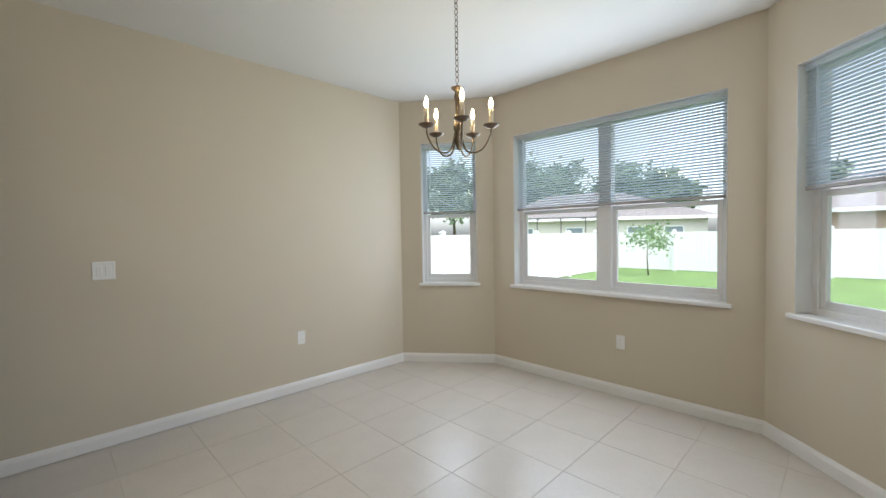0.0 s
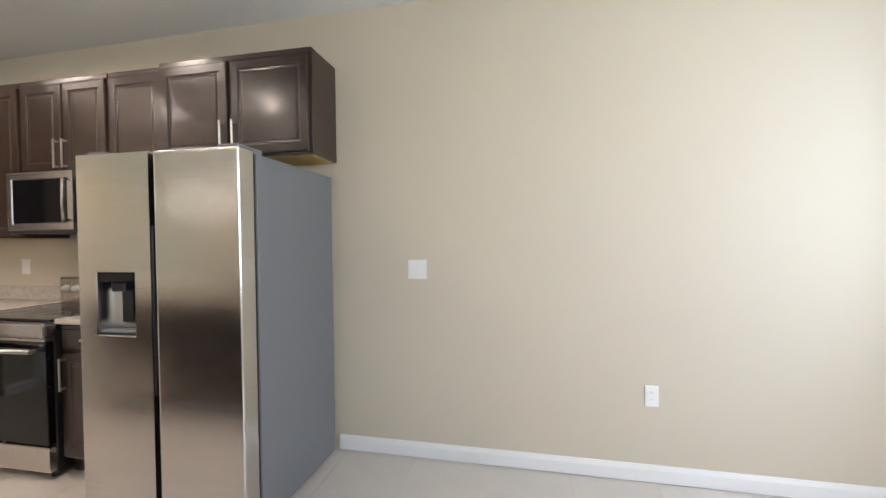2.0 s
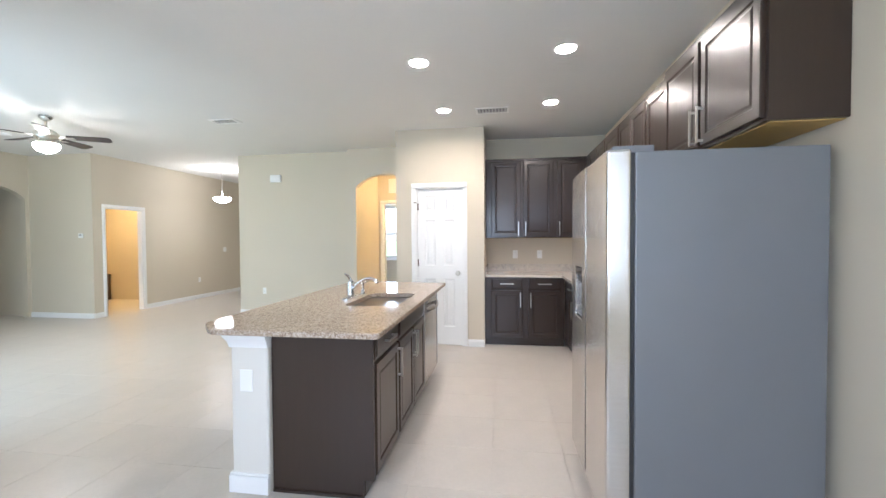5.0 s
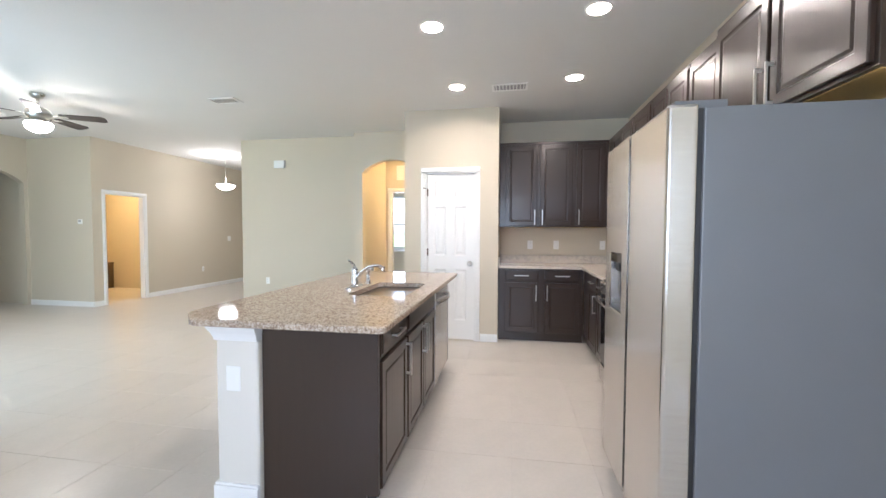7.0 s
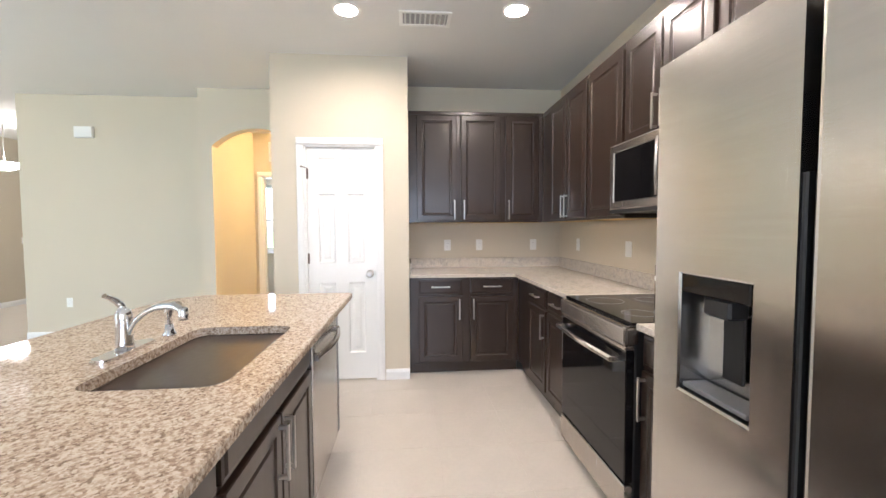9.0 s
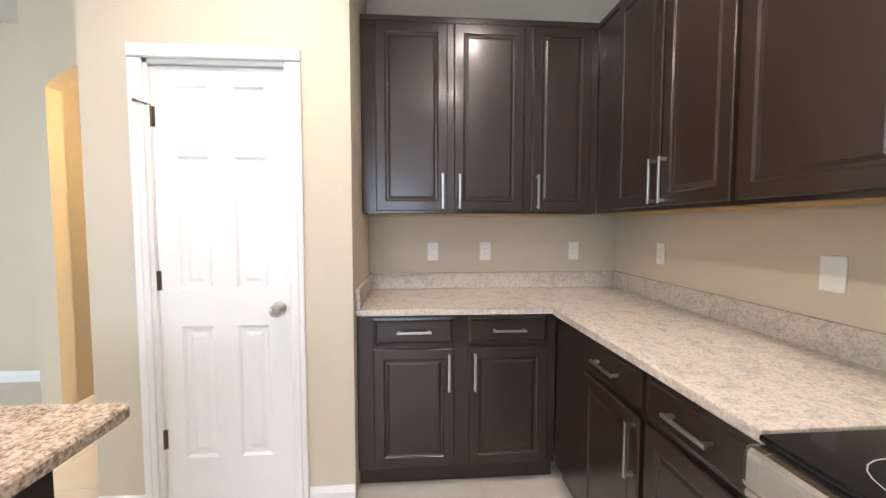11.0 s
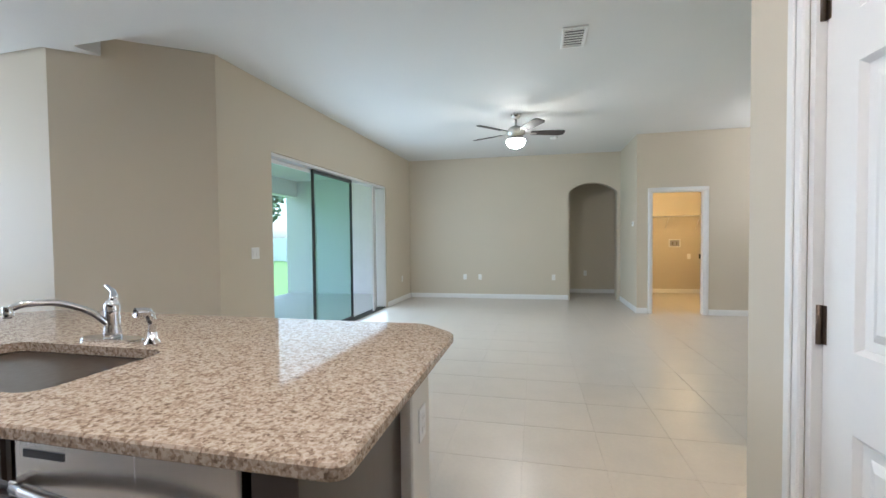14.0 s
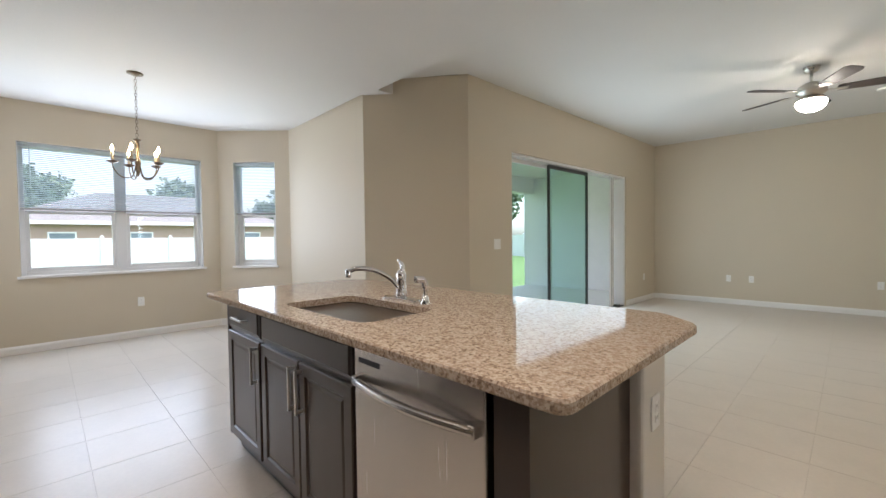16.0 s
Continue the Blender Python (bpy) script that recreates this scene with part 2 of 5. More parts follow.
def tube(bm, pts, r, n=10, closed=False):
    pts = [Vector(p) for p in pts]
    radii = r if isinstance(r, (list, tuple)) else [r] * len(pts)
    rings, prev = [], None
    for i, p in enumerate(pts):
        a = pts[i - 1] if i or closed else p
        b = pts[(i + 1) % len(pts)] if i < len(pts) - 1 or closed else p
        d = (b - a).normalized()
        ref = prev if prev is not None else (Vector((0, 0, 1)) if abs(d.z) < 0.9 else Vector((1, 0, 0)))
        u = (ref - d * ref.dot(d)).normalized()
        prev = u
        v = d.cross(u)
        rings.append([bm.verts.new(p + radii[i] * (math.cos(2 * math.pi * k / n) * u + math.sin(2 * math.pi * k / n) * v)) for k in range(n)])
    pairs = list(zip(rings, rings[1:])) + ([(rings[-1], rings[0])] if closed else [])
    for a, b in pairs:
        for k in range(n):
            f = bm.faces.new((a[k], a[(k + 1) % n], b[(k + 1) % n], b[k]))
            f.smooth = True
    if not closed:
        bm.faces.new(rings[0][::-1])
        bm.faces.new(rings[-1])
    return bm


def spline(pts, n=8):
    out, P = [], [Vector(p) for p in pts]
    P = [2 * P[0] - P[1]] + P + [2 * P[-1] - P[-2]]
    for i in range(1, len(P) - 2):
        for k in range(n):
            t = k / n
            a, b, c, d = P[i - 1:i + 3]
            out.append(0.5 * (2 * b + (c - a) * t + (2 * a - 5 * b + 4 * c - d) * t * t + (3 * b - a - 3 * c + d) * t ** 3))
    return out + [P[-2]]


def prism(bm, poly, z0, z1):
    lo = [bm.verts.new((x, y, z0)) for x, y in poly]
    hi = [bm.verts.new((x, y, z1)) for x, y in poly]
    n = len(poly)
    bm.faces.new(lo[::-1])
    top = bm.faces.new(hi)
    for i in range(n):
        bm.faces.new((lo[i], lo[(i + 1) % n], hi[(i + 1) % n], hi[i]))
    return bm


def rings(bm, x0, x1, z0, z1, prof):
    """Nested rectangles facing -y; prof is (inset, y)."""
    loops = [[bm.verts.new(c) for c in ((x0 + i, y, z0 + i), (x1 - i, y, z0 + i), (x1 - i, y, z1 - i), (x0 + i, y, z1 - i))] for i, y in prof]
    for a, b in zip(loops, loops[1:]):
        for k in range(4):
            bm.faces.new((a[k], a[(k + 1) % 4], b[(k + 1) % 4], b[k]))
    bm.faces.new(loops[-1])
    return loops


def wall_mesh(length, z0, z1, thick, holes):
    """Wall along +x, its room face at y=0, body towards +y; holes (s0, s1, z0, z1)."""
    S = sorted({0.0, length, *[h[0] for h in holes], *[h[1] for h in holes]})
    Z = sorted({z0, z1, *[h[2] for h in holes], *[h[3] for h in holes]})
    S, Z = [s for s in S if 0 <= s <= length], [z for z in Z if z0 <= z <= z1]
    bm = bmesh.new()

    def solid(i, j):
        if i < 0 or j < 0 or i >= len(S) - 1 or j >= len(Z) - 1:
            return False
        s, z = (S[i] + S[i + 1]) / 2, (Z[j] + Z[j + 1]) / 2
        return not any(h[0] < s < h[1] and h[2] < z < h[3] for h in holes)

    def quad(*c):
        bm.faces.new([bm.verts.new(p) for p in c])
    for i in range(len(S) - 1):
        for j in range(len(Z) - 1):
            if not solid(i, j):
                continue
            a, b, c, d = S[i], S[i + 1], Z[j], Z[j + 1]
            quad((a, 0, c), (b, 0, c), (b, 0, d), (a, 0, d))
            quad((b, thick, c), (a, thick, c), (a, thick, d), (b, thick, d))
            if not solid(i - 1, j):
                quad((a, thick, c), (a, 0, c), (a, 0, d), (a, thick, d))
            if not solid(i + 1, j):
                quad((b, 0, c), (b, thick, c), (b, thick, d), (b, 0, d))
            if not solid(i, j - 1):
                quad((a, thick, c), (b, thick, c), (b, 0, c), (a, 0, c))
            if not solid(i, j + 1):
                quad((a, 0, d), (b, 0, d), (b, thick, d), (a, thick, d))
    bmesh.ops.remove_doubles(bm, verts=bm.verts, dist=1e-5)
    return bm


def arch_fill(bm, s0, s1, spring, top, cap, thick):
    """Fill between a segmental arch and the straight head at z = cap."""
    w, h = (s1 - s0) / 2, top - spring
    R = (w * w + h * h) / (2 * h)
    cx, cz, n = (s0 + s1) / 2, top - R, 20
    for k in range(n):
        a, b = s0 + (s1 - s0) * k / n, s0 + (s1 - s0) * (k + 1) / n
        za, zb = [cz + math.sqrt(max(0, R * R - (x - cx) ** 2)) for x in (a, b)]
        v = [bm.verts.new(p) for p in ((a, 0, za), (b, 0, zb), (b, 0, cap), (a, 0, cap), (a, thick, za), (b, thick, zb), (b, thick, cap), (a, thick, cap))]
        bm.faces.new((v[0], v[1], v[2], v[3]))
        bm.faces.new((v[5], v[4], v[7], v[6]))
        bm.faces.new((v[4], v[5], v[1], v[0]))


def along(p0, p1, z=0.0):
    """Frame with x from p0 to p1 and y to the left of that way."""
    d = Vector((p1[0] - p0[0], p1[1] - p0[1], 0))
    return pose(p0[0], p0[1], z, 0, 0, math.degrees(math.atan2(d.y, d.x))), d.length


def wall(name, p0, p1, z1, thick=0.12, holes=(), arch=None, label="greige painted drywall wall", mat=None, z0=0.0):
    m, L = along(p0, p1)
    bm = wall_mesh(L, z0, z1, thick, list(holes))
    if arch:
        arch_fill(bm, *arch, thick)
        bmesh.ops.remove_doubles(bm, verts=bm.verts, dist=1e-5)
    return single(name, bm, mat or WALL, m, label, "wall", kind="structure")


def baseboard(p0, p1, s0=0.0, s1=None, h=0.092, t=0.014):
    m, L = along(p0, p1)
    s1 = L if s1 is None else s1
    bm = bmesh.new()
    prof = [(0.001, 0.0), (-t, 0.0), (-t, h * 0.72), (-t * 0.75, h * 0.85), (-t * 0.4, h), (0.001, h)]
    a = [bm.verts.new((s0, y, z + 0.002)) for y, z in prof]
    b = [bm.verts.new((s1, y, z + 0.002)) for y, z in prof]
    for i in range(len(prof)):
        j = (i + 1) % len(prof)
        bm.faces.new((a[i], a[j], b[j], b[i]))
    bm.faces.new(a[::-1])
    bm.faces.new(b)
    return single("baseboard", bm, TRIM, m, "white painted baseboard along the wall foot", "baseboard", kind="structure")


# ---- structure ----
HK, HL = 2.79, 2.945
NW, A0, B0, C0, D0 = (-3.90, 3.86), (3.15, 3.765), (3.768, 2.99), (3.768, 0.74), (3.05, 0.01)
P1, P2 = (1.14, 0.02), (0.215, -0.675)
LC, LK, LL = (0.06, -5.955), (-4.24, -6.10), (-4.225, -4.74)
WIN_Z0, WIN_Z1 = 0.85, 2.34

wall("wall_north", NW, A0, HK, 0.2)
WA = (0.225, 0.815)
wall("wall_bay_north", A0, B0, HK, 0.2, [(WA[0], WA[1], WIN_Z0, WIN_Z1)])
WB = (B0[1] - 2.735, B0[1] - 0.953)
wall("wall_bay_east", B0, C0, HK, 0.2, [(WB[0], WB[1], WIN_Z0, WIN_Z1)])
WC = (0.215, 0.815)
wall("wall_bay_south", C0, D0, HK, 0.2, [(WC[0], WC[1], WIN_Z0, WIN_Z1)])
wall("wall_dining_south", D0, P1, HL, 0.12)
wall("wall_angled", P1, P2, HL, 0.2)
SD = (0.74, 3.95, 0.0, 2.235)
wall("wall_living_east", P2, LC, HL, 0.2, [SD])
# living room south wall with arched opening
AR = (3.305, 4.245)
wall("wall_living_south", LC, LK, HL, 0.12, [(AR[0], AR[1], 0.0, 2.37)], (AR[0], AR[1], 2.16, 2.355, 2.37))
wall("wall_thermostat", LK, (LL[0], LL[1] - 0.12), HL, 0.12)
FOY = (-9.0, -4.72)
LD = (0.225, 0.995)
wall("wall_laundry", LL, FOY, HL, 0.12, [(LD[0], LD[1], 0.0, 2.0)])
wall("wall_foyer_west", FOY, (-9.0, -2.40), HL, 0.12)
GW0, GW1 = (-4.92, -2.38), (-4.92, 0.07)
wall("wall_foyer_north", (-9.0, -2.40), (-5.04, -2.40), HL, 0.12)
wall("wall_green", GW0, GW1, HL, 0.12)
wall("wall_green_return", GW1, (-4.22, 0.07), HL, 0.12)
AH = (0.13, 1.02)
wall("wall_hall_arch", (-4.10, 0.07), (-4.10, 1.09), HL, 0.12, [(AH[0], AH[1], 0.0, 2.40)], (AH[0], AH[1], 2.20, 2.385, 2.40))
wall("wall_pantry_side", (-4.10, 1.09), (-3.29, 1.09), HK, 0.10)
PD = (0.265, 0.870)
wall("wall_pantry", (-3.19, 1.09), (-3.19, 2.235), HK, 0.10, [(PD[0], PD[1], 0.0, 2.04)])
wall("wall_alcove_side", (-3.29, 2.235), (-3.90, 2.235), HK, 0.10)
wall("wall_kitchen_west", (-3.90, 2.235), NW, HK, 0.2)
# vestibule behind the hall arch, and the room beyond its door
HB = -5.27
wall("wall_hall_south", (-4.22, 0.19), (HB, 0.19), 2.6, 0.10)
wall("wall_hall_west", (HB, 0.19), (HB, 2.2), 2.6, 0.12, [(0.10, 0.90, 0.0, 2.035)])
wall("wall_hall_north", (HB, 2.0), (-4.22, 2.0), 2.6, 0.10)
BR = -8.4
wall("wall_bedroom_south", (BR, -2.2), (HB - 0.12, -2.2), 2.6, 0.12)
wall("wall_bedroom_north", (HB - 0.12, 3.2), (BR, 3.2), 2.6, 0.12)
wall("wall_bedroom_west", (BR, -2.2), (BR, 3.2), 2.6, 0.2, [(1.0, 2.3, 0.85, 2.25)])
# niche behind the living arch, laundry
wall("wall_niche_east", (-3.28, -6.10), (-3.28, -7.15), HL, 0.10)
wall("wall_niche_south", (-3.28, -7.15), (-4.32, -7.15), HL, 0.10)
wall("wall_niche_west", (-4.32, -7.15), (-4.32, -6.25), HL, 0.10)
wall("wall_laundry_east", (-4.44, -4.88), (-4.44, -7.40), 2.6, 0.02)
wall("wall_laundry_south", (-4.42, -7.40), (-6.45, -7.40), 2.6, 0.12)
wall("wall_laundry_west", (-6.40, -7.40), (-6.40, -4.88), 2.6, 0.12)


def slab(name, poly, z0, z1, mat, label, category):
    return single(name, prism(bmesh.new(), poly, z0, z1), mat, None, label, category, kind="structure")


CANS = ((-2.40, 2.965), (-2.48, 1.83), (-1.20, 2.94), (-1.26, 1.81))
CAN_R, CAN_UP = 0.074, 0.022


def kitchen_ceiling():
    """Lower ceiling slab with a round recess over each can light."""
    poly = [(-4.1, 0.035), (0.885, 0.005), (0.865, -0.19), (1.14, 0.05), (3.12, 0.0), (3.9, 0.7), (3.9, 3.05), (3.2, 3.9), (-4.05, 4.0)]
    bm = bmesh.new()
    lo = [bm.verts.new((x, y, HK)) for x, y in poly]
    hi = [bm.verts.new((x, y, HL + 0.15)) for x, y in poly]
    n, k = len(poly), 28
    bm.faces.new(hi)
    for i in range(n):
        bm.faces.new((lo[i], lo[(i + 1) % n], hi[(i + 1) % n], hi[i]))
    edges = [bm.edges.get((lo[i], lo[(i + 1) % n])) for i in range(n)]
    for cx, cy in CANS:
        a, b = [[bm.verts.new((cx + CAN_R * math.cos(2 * math.pi * i / k), cy + CAN_R * math.sin(2 * math.pi * i / k), z)) for i in range(k)] for z in (HK, HK + CAN_UP)]
        for i in range(k):
            bm.faces.new((a[i], b[i], b[(i + 1) % k], a[(i + 1) % k]))
        bm.faces.new(b)
        edges += [bm.edges.get((a[i], a[(i + 1) % k])) for i in range(k)]
    bmesh.ops.triangle_fill(bm, use_beauty=True, edges=edges, normal=(0, 0, -1))
    bmesh.ops.recalc_face_normals(bm, faces=bm.faces)
    single("ceiling_kitchen", bm, CEIL, None, "white textured ceiling over kitchen and dining nook", "ceiling", kind="structure")


kitchen_ceiling()
slab("ceiling_living", [(-9.1, -7.6), (0.3, -7.6), (0.3, -0.6), (0.80, -0.24), (0.863, -0.19), (0.883, 0.003), (-4.102, 0.033), (-4.3, 0.2), (-5.1, 0.2), (-5.1, -2.3), (-9.1, -2.3)], HL, HL + 0.15, CEIL, "white textured living room ceiling, higher than the kitchen", "ceiling")
slab("ceiling_hall", [(-8.7, -2.25), (-5.2, -2.25), (-5.2, 0.1), (-4.16, 0.1), (-4.16, 2.1), (-5.2, 3.4), (-8.7, 3.4)], 2.6, 2.66, CEIL, "white hall ceiling", "ceiling")
slab("ceiling_laundry", [(-6.5, -7.5), (-4.42, -7.5), (-4.42, -4.9), (-6.5, -4.9)], 2.58, 2.64, CEIL, "white laundry ceiling", "ceiling")

for p0, p1, s0, s1 in ((NW, A0, 4.05, None), (A0, B0, 0, None), (B0, C0, 0, None), (C0, D0, 0, None), (D0, P1, 0, None), (P1, P2, 0, None), (P2, LC, 0, SD[0] - 0.02), (P2, LC, SD[1] + 0.02, None),
                       (LC, LK, 0, AR[0]), (LK, LL, 0, None), (LL, FOY, 0, LD[0] - 0.065), (LL, FOY, LD[1] + 0.065, None), (GW0, GW1, 0, None), (GW1, (-4.10, 0.07), 0, None),
                       ((-4.10, 0.07), (-4.10, 1.09), 0, AH[0]), ((-4.10, 1.09), (-3.19, 1.09), 0, None), ((-3.19, 1.09), (-3.19, 2.235), 0, PD[0] - 0.065), ((-3.19, 1.09), (-3.19, 2.235), PD[1] + 0.065, None),
                       ((-3.28, -7.15), (-4.32, -7.15), 0, None), ((-4.42, -7.40), (-6.45, -7.40), 0, None), ((-4.22, 0.19), (HB, 0.19), 0, None), ((-9.0, -2.40), (-5.04, -2.40), 0, None), (FOY, (-9.0, -2.40), 0, None)):
    baseboard(p0, p1, s0, s1)


def casing(p0, p1, s0, s1, top, w=0.06, t=0.018):
    m, L = along(p0, p1)
    bm = bmesh.new()
    for x0, x1, z0, z1 in ((s0 - w, s0, 0.0, top), (s1, s1 + w, 0.0, top), (s0 - w, s1 + w, top, top + w)):
        box(bm, x0, x1, -t, -0.001, z0 + 0.003, z1, 0.004)
        box(bm, x0 + 0.012, x1 - 0.022, -t - 0.006, -t + 0.001, z0 + 0.004, z1 - 0.012, 0.003)
    box(bm, s0 - 0.002, s0 + 0.016, -0.001, 0.098, 0.003, top + 0.002)
    box(bm, s1 - 0.016, s1 + 0.002, -0.001, 0.098, 0.003, top + 0.002)
    box(bm, s0, s1, -0.001, 0.098, top - 0.016, top + 0.002)
    return single("trim", bm, TRIM, m, "white painted door casing", "door casing", kind="structure")


casing((-3.19, 1.09), (-3.19, 2.235), PD[0], PD[1], 2.04)
casing(LL, FOY, LD[0], LD[1], 2.0)
casing((HB, 0.19), (HB, 2.2), 0.10, 0.90, 2.035)


# ---- windows ----
def window(p0, p1, s0, s1, panes, name, with_blind=True, z0=WIN_Z0, z1=WIN_Z1):
    m, L = along(p0, p1)
    w = thing(name, m, "white vinyl single-hung window set in a drywall opening", "window")
    w["kind"] = "structure"
    y0, y1 = 0.10, 0.17
    fr = bmesh.new()
    f = 0.045
    for x0, x1, a, b in ((s0, s0 + f, z0, z1), (s1 - f, s1, z0, z1), (s0 + f, s1 - f, z0, z0 + f), (s0 + f, s1 - f, z1 - f, z1)):
        box(fr, x0, x1, y0, y1, a, b, 0.004)
    part("window_frame", fr, VINYL, w)
    zm = (z0 + z1) / 2 - 0.005
    width = (s1 - s0) / panes
    for k in range(panes):
        a, b = s0 + k * width, s0 + (k + 1) * width
        if k:
            part("mullion", B(a - 0.055, a + 0.055, y0 - 0.02, y1 - 0.002, z0 + f, z1 - f, 0.004), VINYL, w)
        aa, bb = a + (0.055 if k else f), b - (0.055 if k < panes - 1 else f)
        sash = bmesh.new()
        g = 0.035
        for x0, x1, c, d in ((aa, aa + g, z0 + f, zm), (bb - g, bb, z0 + f, zm), (aa + g, bb - g, z0 + f, z0 + f + 0.045), (aa + g, bb - g, zm - 0.035, zm)):
            box(sash, x0, x1, y0 + 0.012, y0 + 0.045, c, d, 0.003)
        sa = part("lower_sash", sash, VINYL, w)
        pn = part("pane", B(aa + g - 0.004, bb - g + 0.004, y0 + 0.026, y0 + 0.030, z0 + f + 0.041, zm - 0.031), PANE, sa)
        pn.visible_shadow = False
        up = part("upper_pane", B(aa - 0.004, bb + 0.004, y0 + 0.052, y0 + 0.056, zm - 0.01, z1 - f + 0.004), PANE, w)
        up.visible_shadow = False
        part("meeting_rail", B(aa, bb, y0 + 0.046, y0 + 0.062, zm - 0.035, zm, 0.003), VINYL, w)
    sill = bmesh.new()
    box(sill, s0 - 0.03, s1 + 0.03, -0.03, 0.0, z0 - 0.024, z0 + 0.006, 0.006, 2)
    box(sill, s0 + 0.002, s1 - 0.002, 0.0, y0, z0 - 0.004, z0 + 0.006)
    part("window_sill", sill, TRIM, w)
    jm = bmesh.new()
    for x0, x1, a, b in ((s0 + 0.002, s0 + 0.006, z0, z1 - 0.006), (s1 - 0.006, s1 - 0.002, z0, z1 - 0.006), (s0, s1, z1 - 0.006, z1 - 0.002)):
        box(jm, x0, x1, 0.0, y0, a + 0.008, b)
    part("reveal", jm, VINYL, w)
    if not with_blind:
        return
    bl = thing("window_blind", m, "white horizontal mini blind lowered half way", "window blind", "half-lowered blinds of the bay")
    part("head_rail", B(s0 + 0.012, s1 - 0.012, 0.035, 0.075, z1 - 0.045, z1 - 0.007, 0.003), SLAT, bl)
    bot = zm + 0.005
    part("bottom_rail", B(s0 + 0.014, s1 - 0.014, 0.042, 0.068, bot, bot + 0.022, 0.004), RAIL, bl, "grey bottom rail")
    sm = bmesh.new()
    xs = (s0 + 0.014, s1 - 0.014)
    prof = [(-0.0125, -0.0016), (-0.004, 0.0012), (0.004, 0.0012), (0.0125, -0.0010)]
    ra = [sm.verts.new((xs[0], y, z)) for y, z in prof]
    rb = [sm.verts.new((xs[1], y, z)) for y, z in prof]
    rc = [sm.verts.new((xs[0], y, z - 0.0012)) for y, z in prof]
    rd = [sm.verts.new((xs[1], y, z - 0.0012)) for y, z in prof]
    for i in range(3):
        sm.faces.new((ra[i], rb[i], rb[i + 1], ra[i + 1]))
        sm.faces.new((rc[i + 1], rd[i + 1], rd[i], rc[i]))
    sm.faces.new((ra[0], rc[0], rd[0], rb[0]))
    sm.faces.new((ra[3], rb[3], rd[3], rc[3]))
    me = link_mesh("slat", sm, SLAT)
    z = bot + 0.036
    while z < z1 - 0.05:
        s = part("slat", me, None, bl)
        s.location, s.rotation_euler = (0, 0.055, z), (radians(-22), 0, 0)
        z += 0.0215
    cords = max(2, round((s1 - s0) / 0.55))
    for k in range(cords):
        x = s0 + 0.1 + (s1 - s0 - 0.2) * k / (cords - 1)
        part("ladder_cord", B(x - 0.001, x + 0.001, 0.0405, 0.0425, bot + 0.01, z1 - 0.03), SLAT, bl)
    part("tilt_wand", tube(bmesh.new(), [(s0 + 0.10, 0.028, z1 - 0.04), (s0 + 0.10, 0.026, z1 - 0.5)], 0.004, 6), SLAT, bl)


window(A0, B0, WA[0], WA[1], 1, "window_1")
window(B0, C0, WB[0], WB[1], 2, "window_2")
window(C0, D0, WC[0], WC[1], 1, "window_3")
window((BR, -2.2), (BR, 3.2), 1.0, 2.3, 1, "window_4", False, 0.85, 2.25)


def sky_lamp(p0, p1, s0, s1, z0, z1, watts, tint):
    m, L = along(p0, p1)
    d = bpy.data.lights.new("window_daylight", "AREA")
    d.shape, d.size, d.size_y, d.energy, d.color = "RECTANGLE", s1 - s0, z1 - z0, watts, tint
    o = new("window_daylight", d)
    o.matrix_world = m @ look(((s0 + s1) / 2, -0.012, (z0 + z1) / 2), ((s0 + s1) / 2, -1, (z0 + z1) / 2))


sky_lamp(B0, C0, WB[0] + 0.05, WB[1] - 0.05, WIN_Z0 + 0.05, WIN_Z1 - 0.05, 16.0, (0.80, 0.90, 1.0))
sky_lamp(A0, B0, WA[0] + 0.05, WA[1] - 0.05, WIN_Z0 + 0.05, WIN_Z1 - 0.05, 5.0, (0.80, 0.90, 1.0))
sky_lamp(C0, D0, WC[0] + 0.05, WC[1] - 0.05, WIN_Z0 + 0.05, WIN_Z1 - 0.05, 5.0, (0.80, 0.90, 1.0))
sky_lamp(P2, LC, SD[0] + 0.05, SD[1] - 0.05, 0.05, SD[3] - 0.05, 20.0, (0.78, 0.93, 0.96))
sky_lamp((BR, -2.2), (BR, 3.2), 1.05, 2.25, 0.9, 2.2, 15.0, (0.80, 0.90, 1.0))


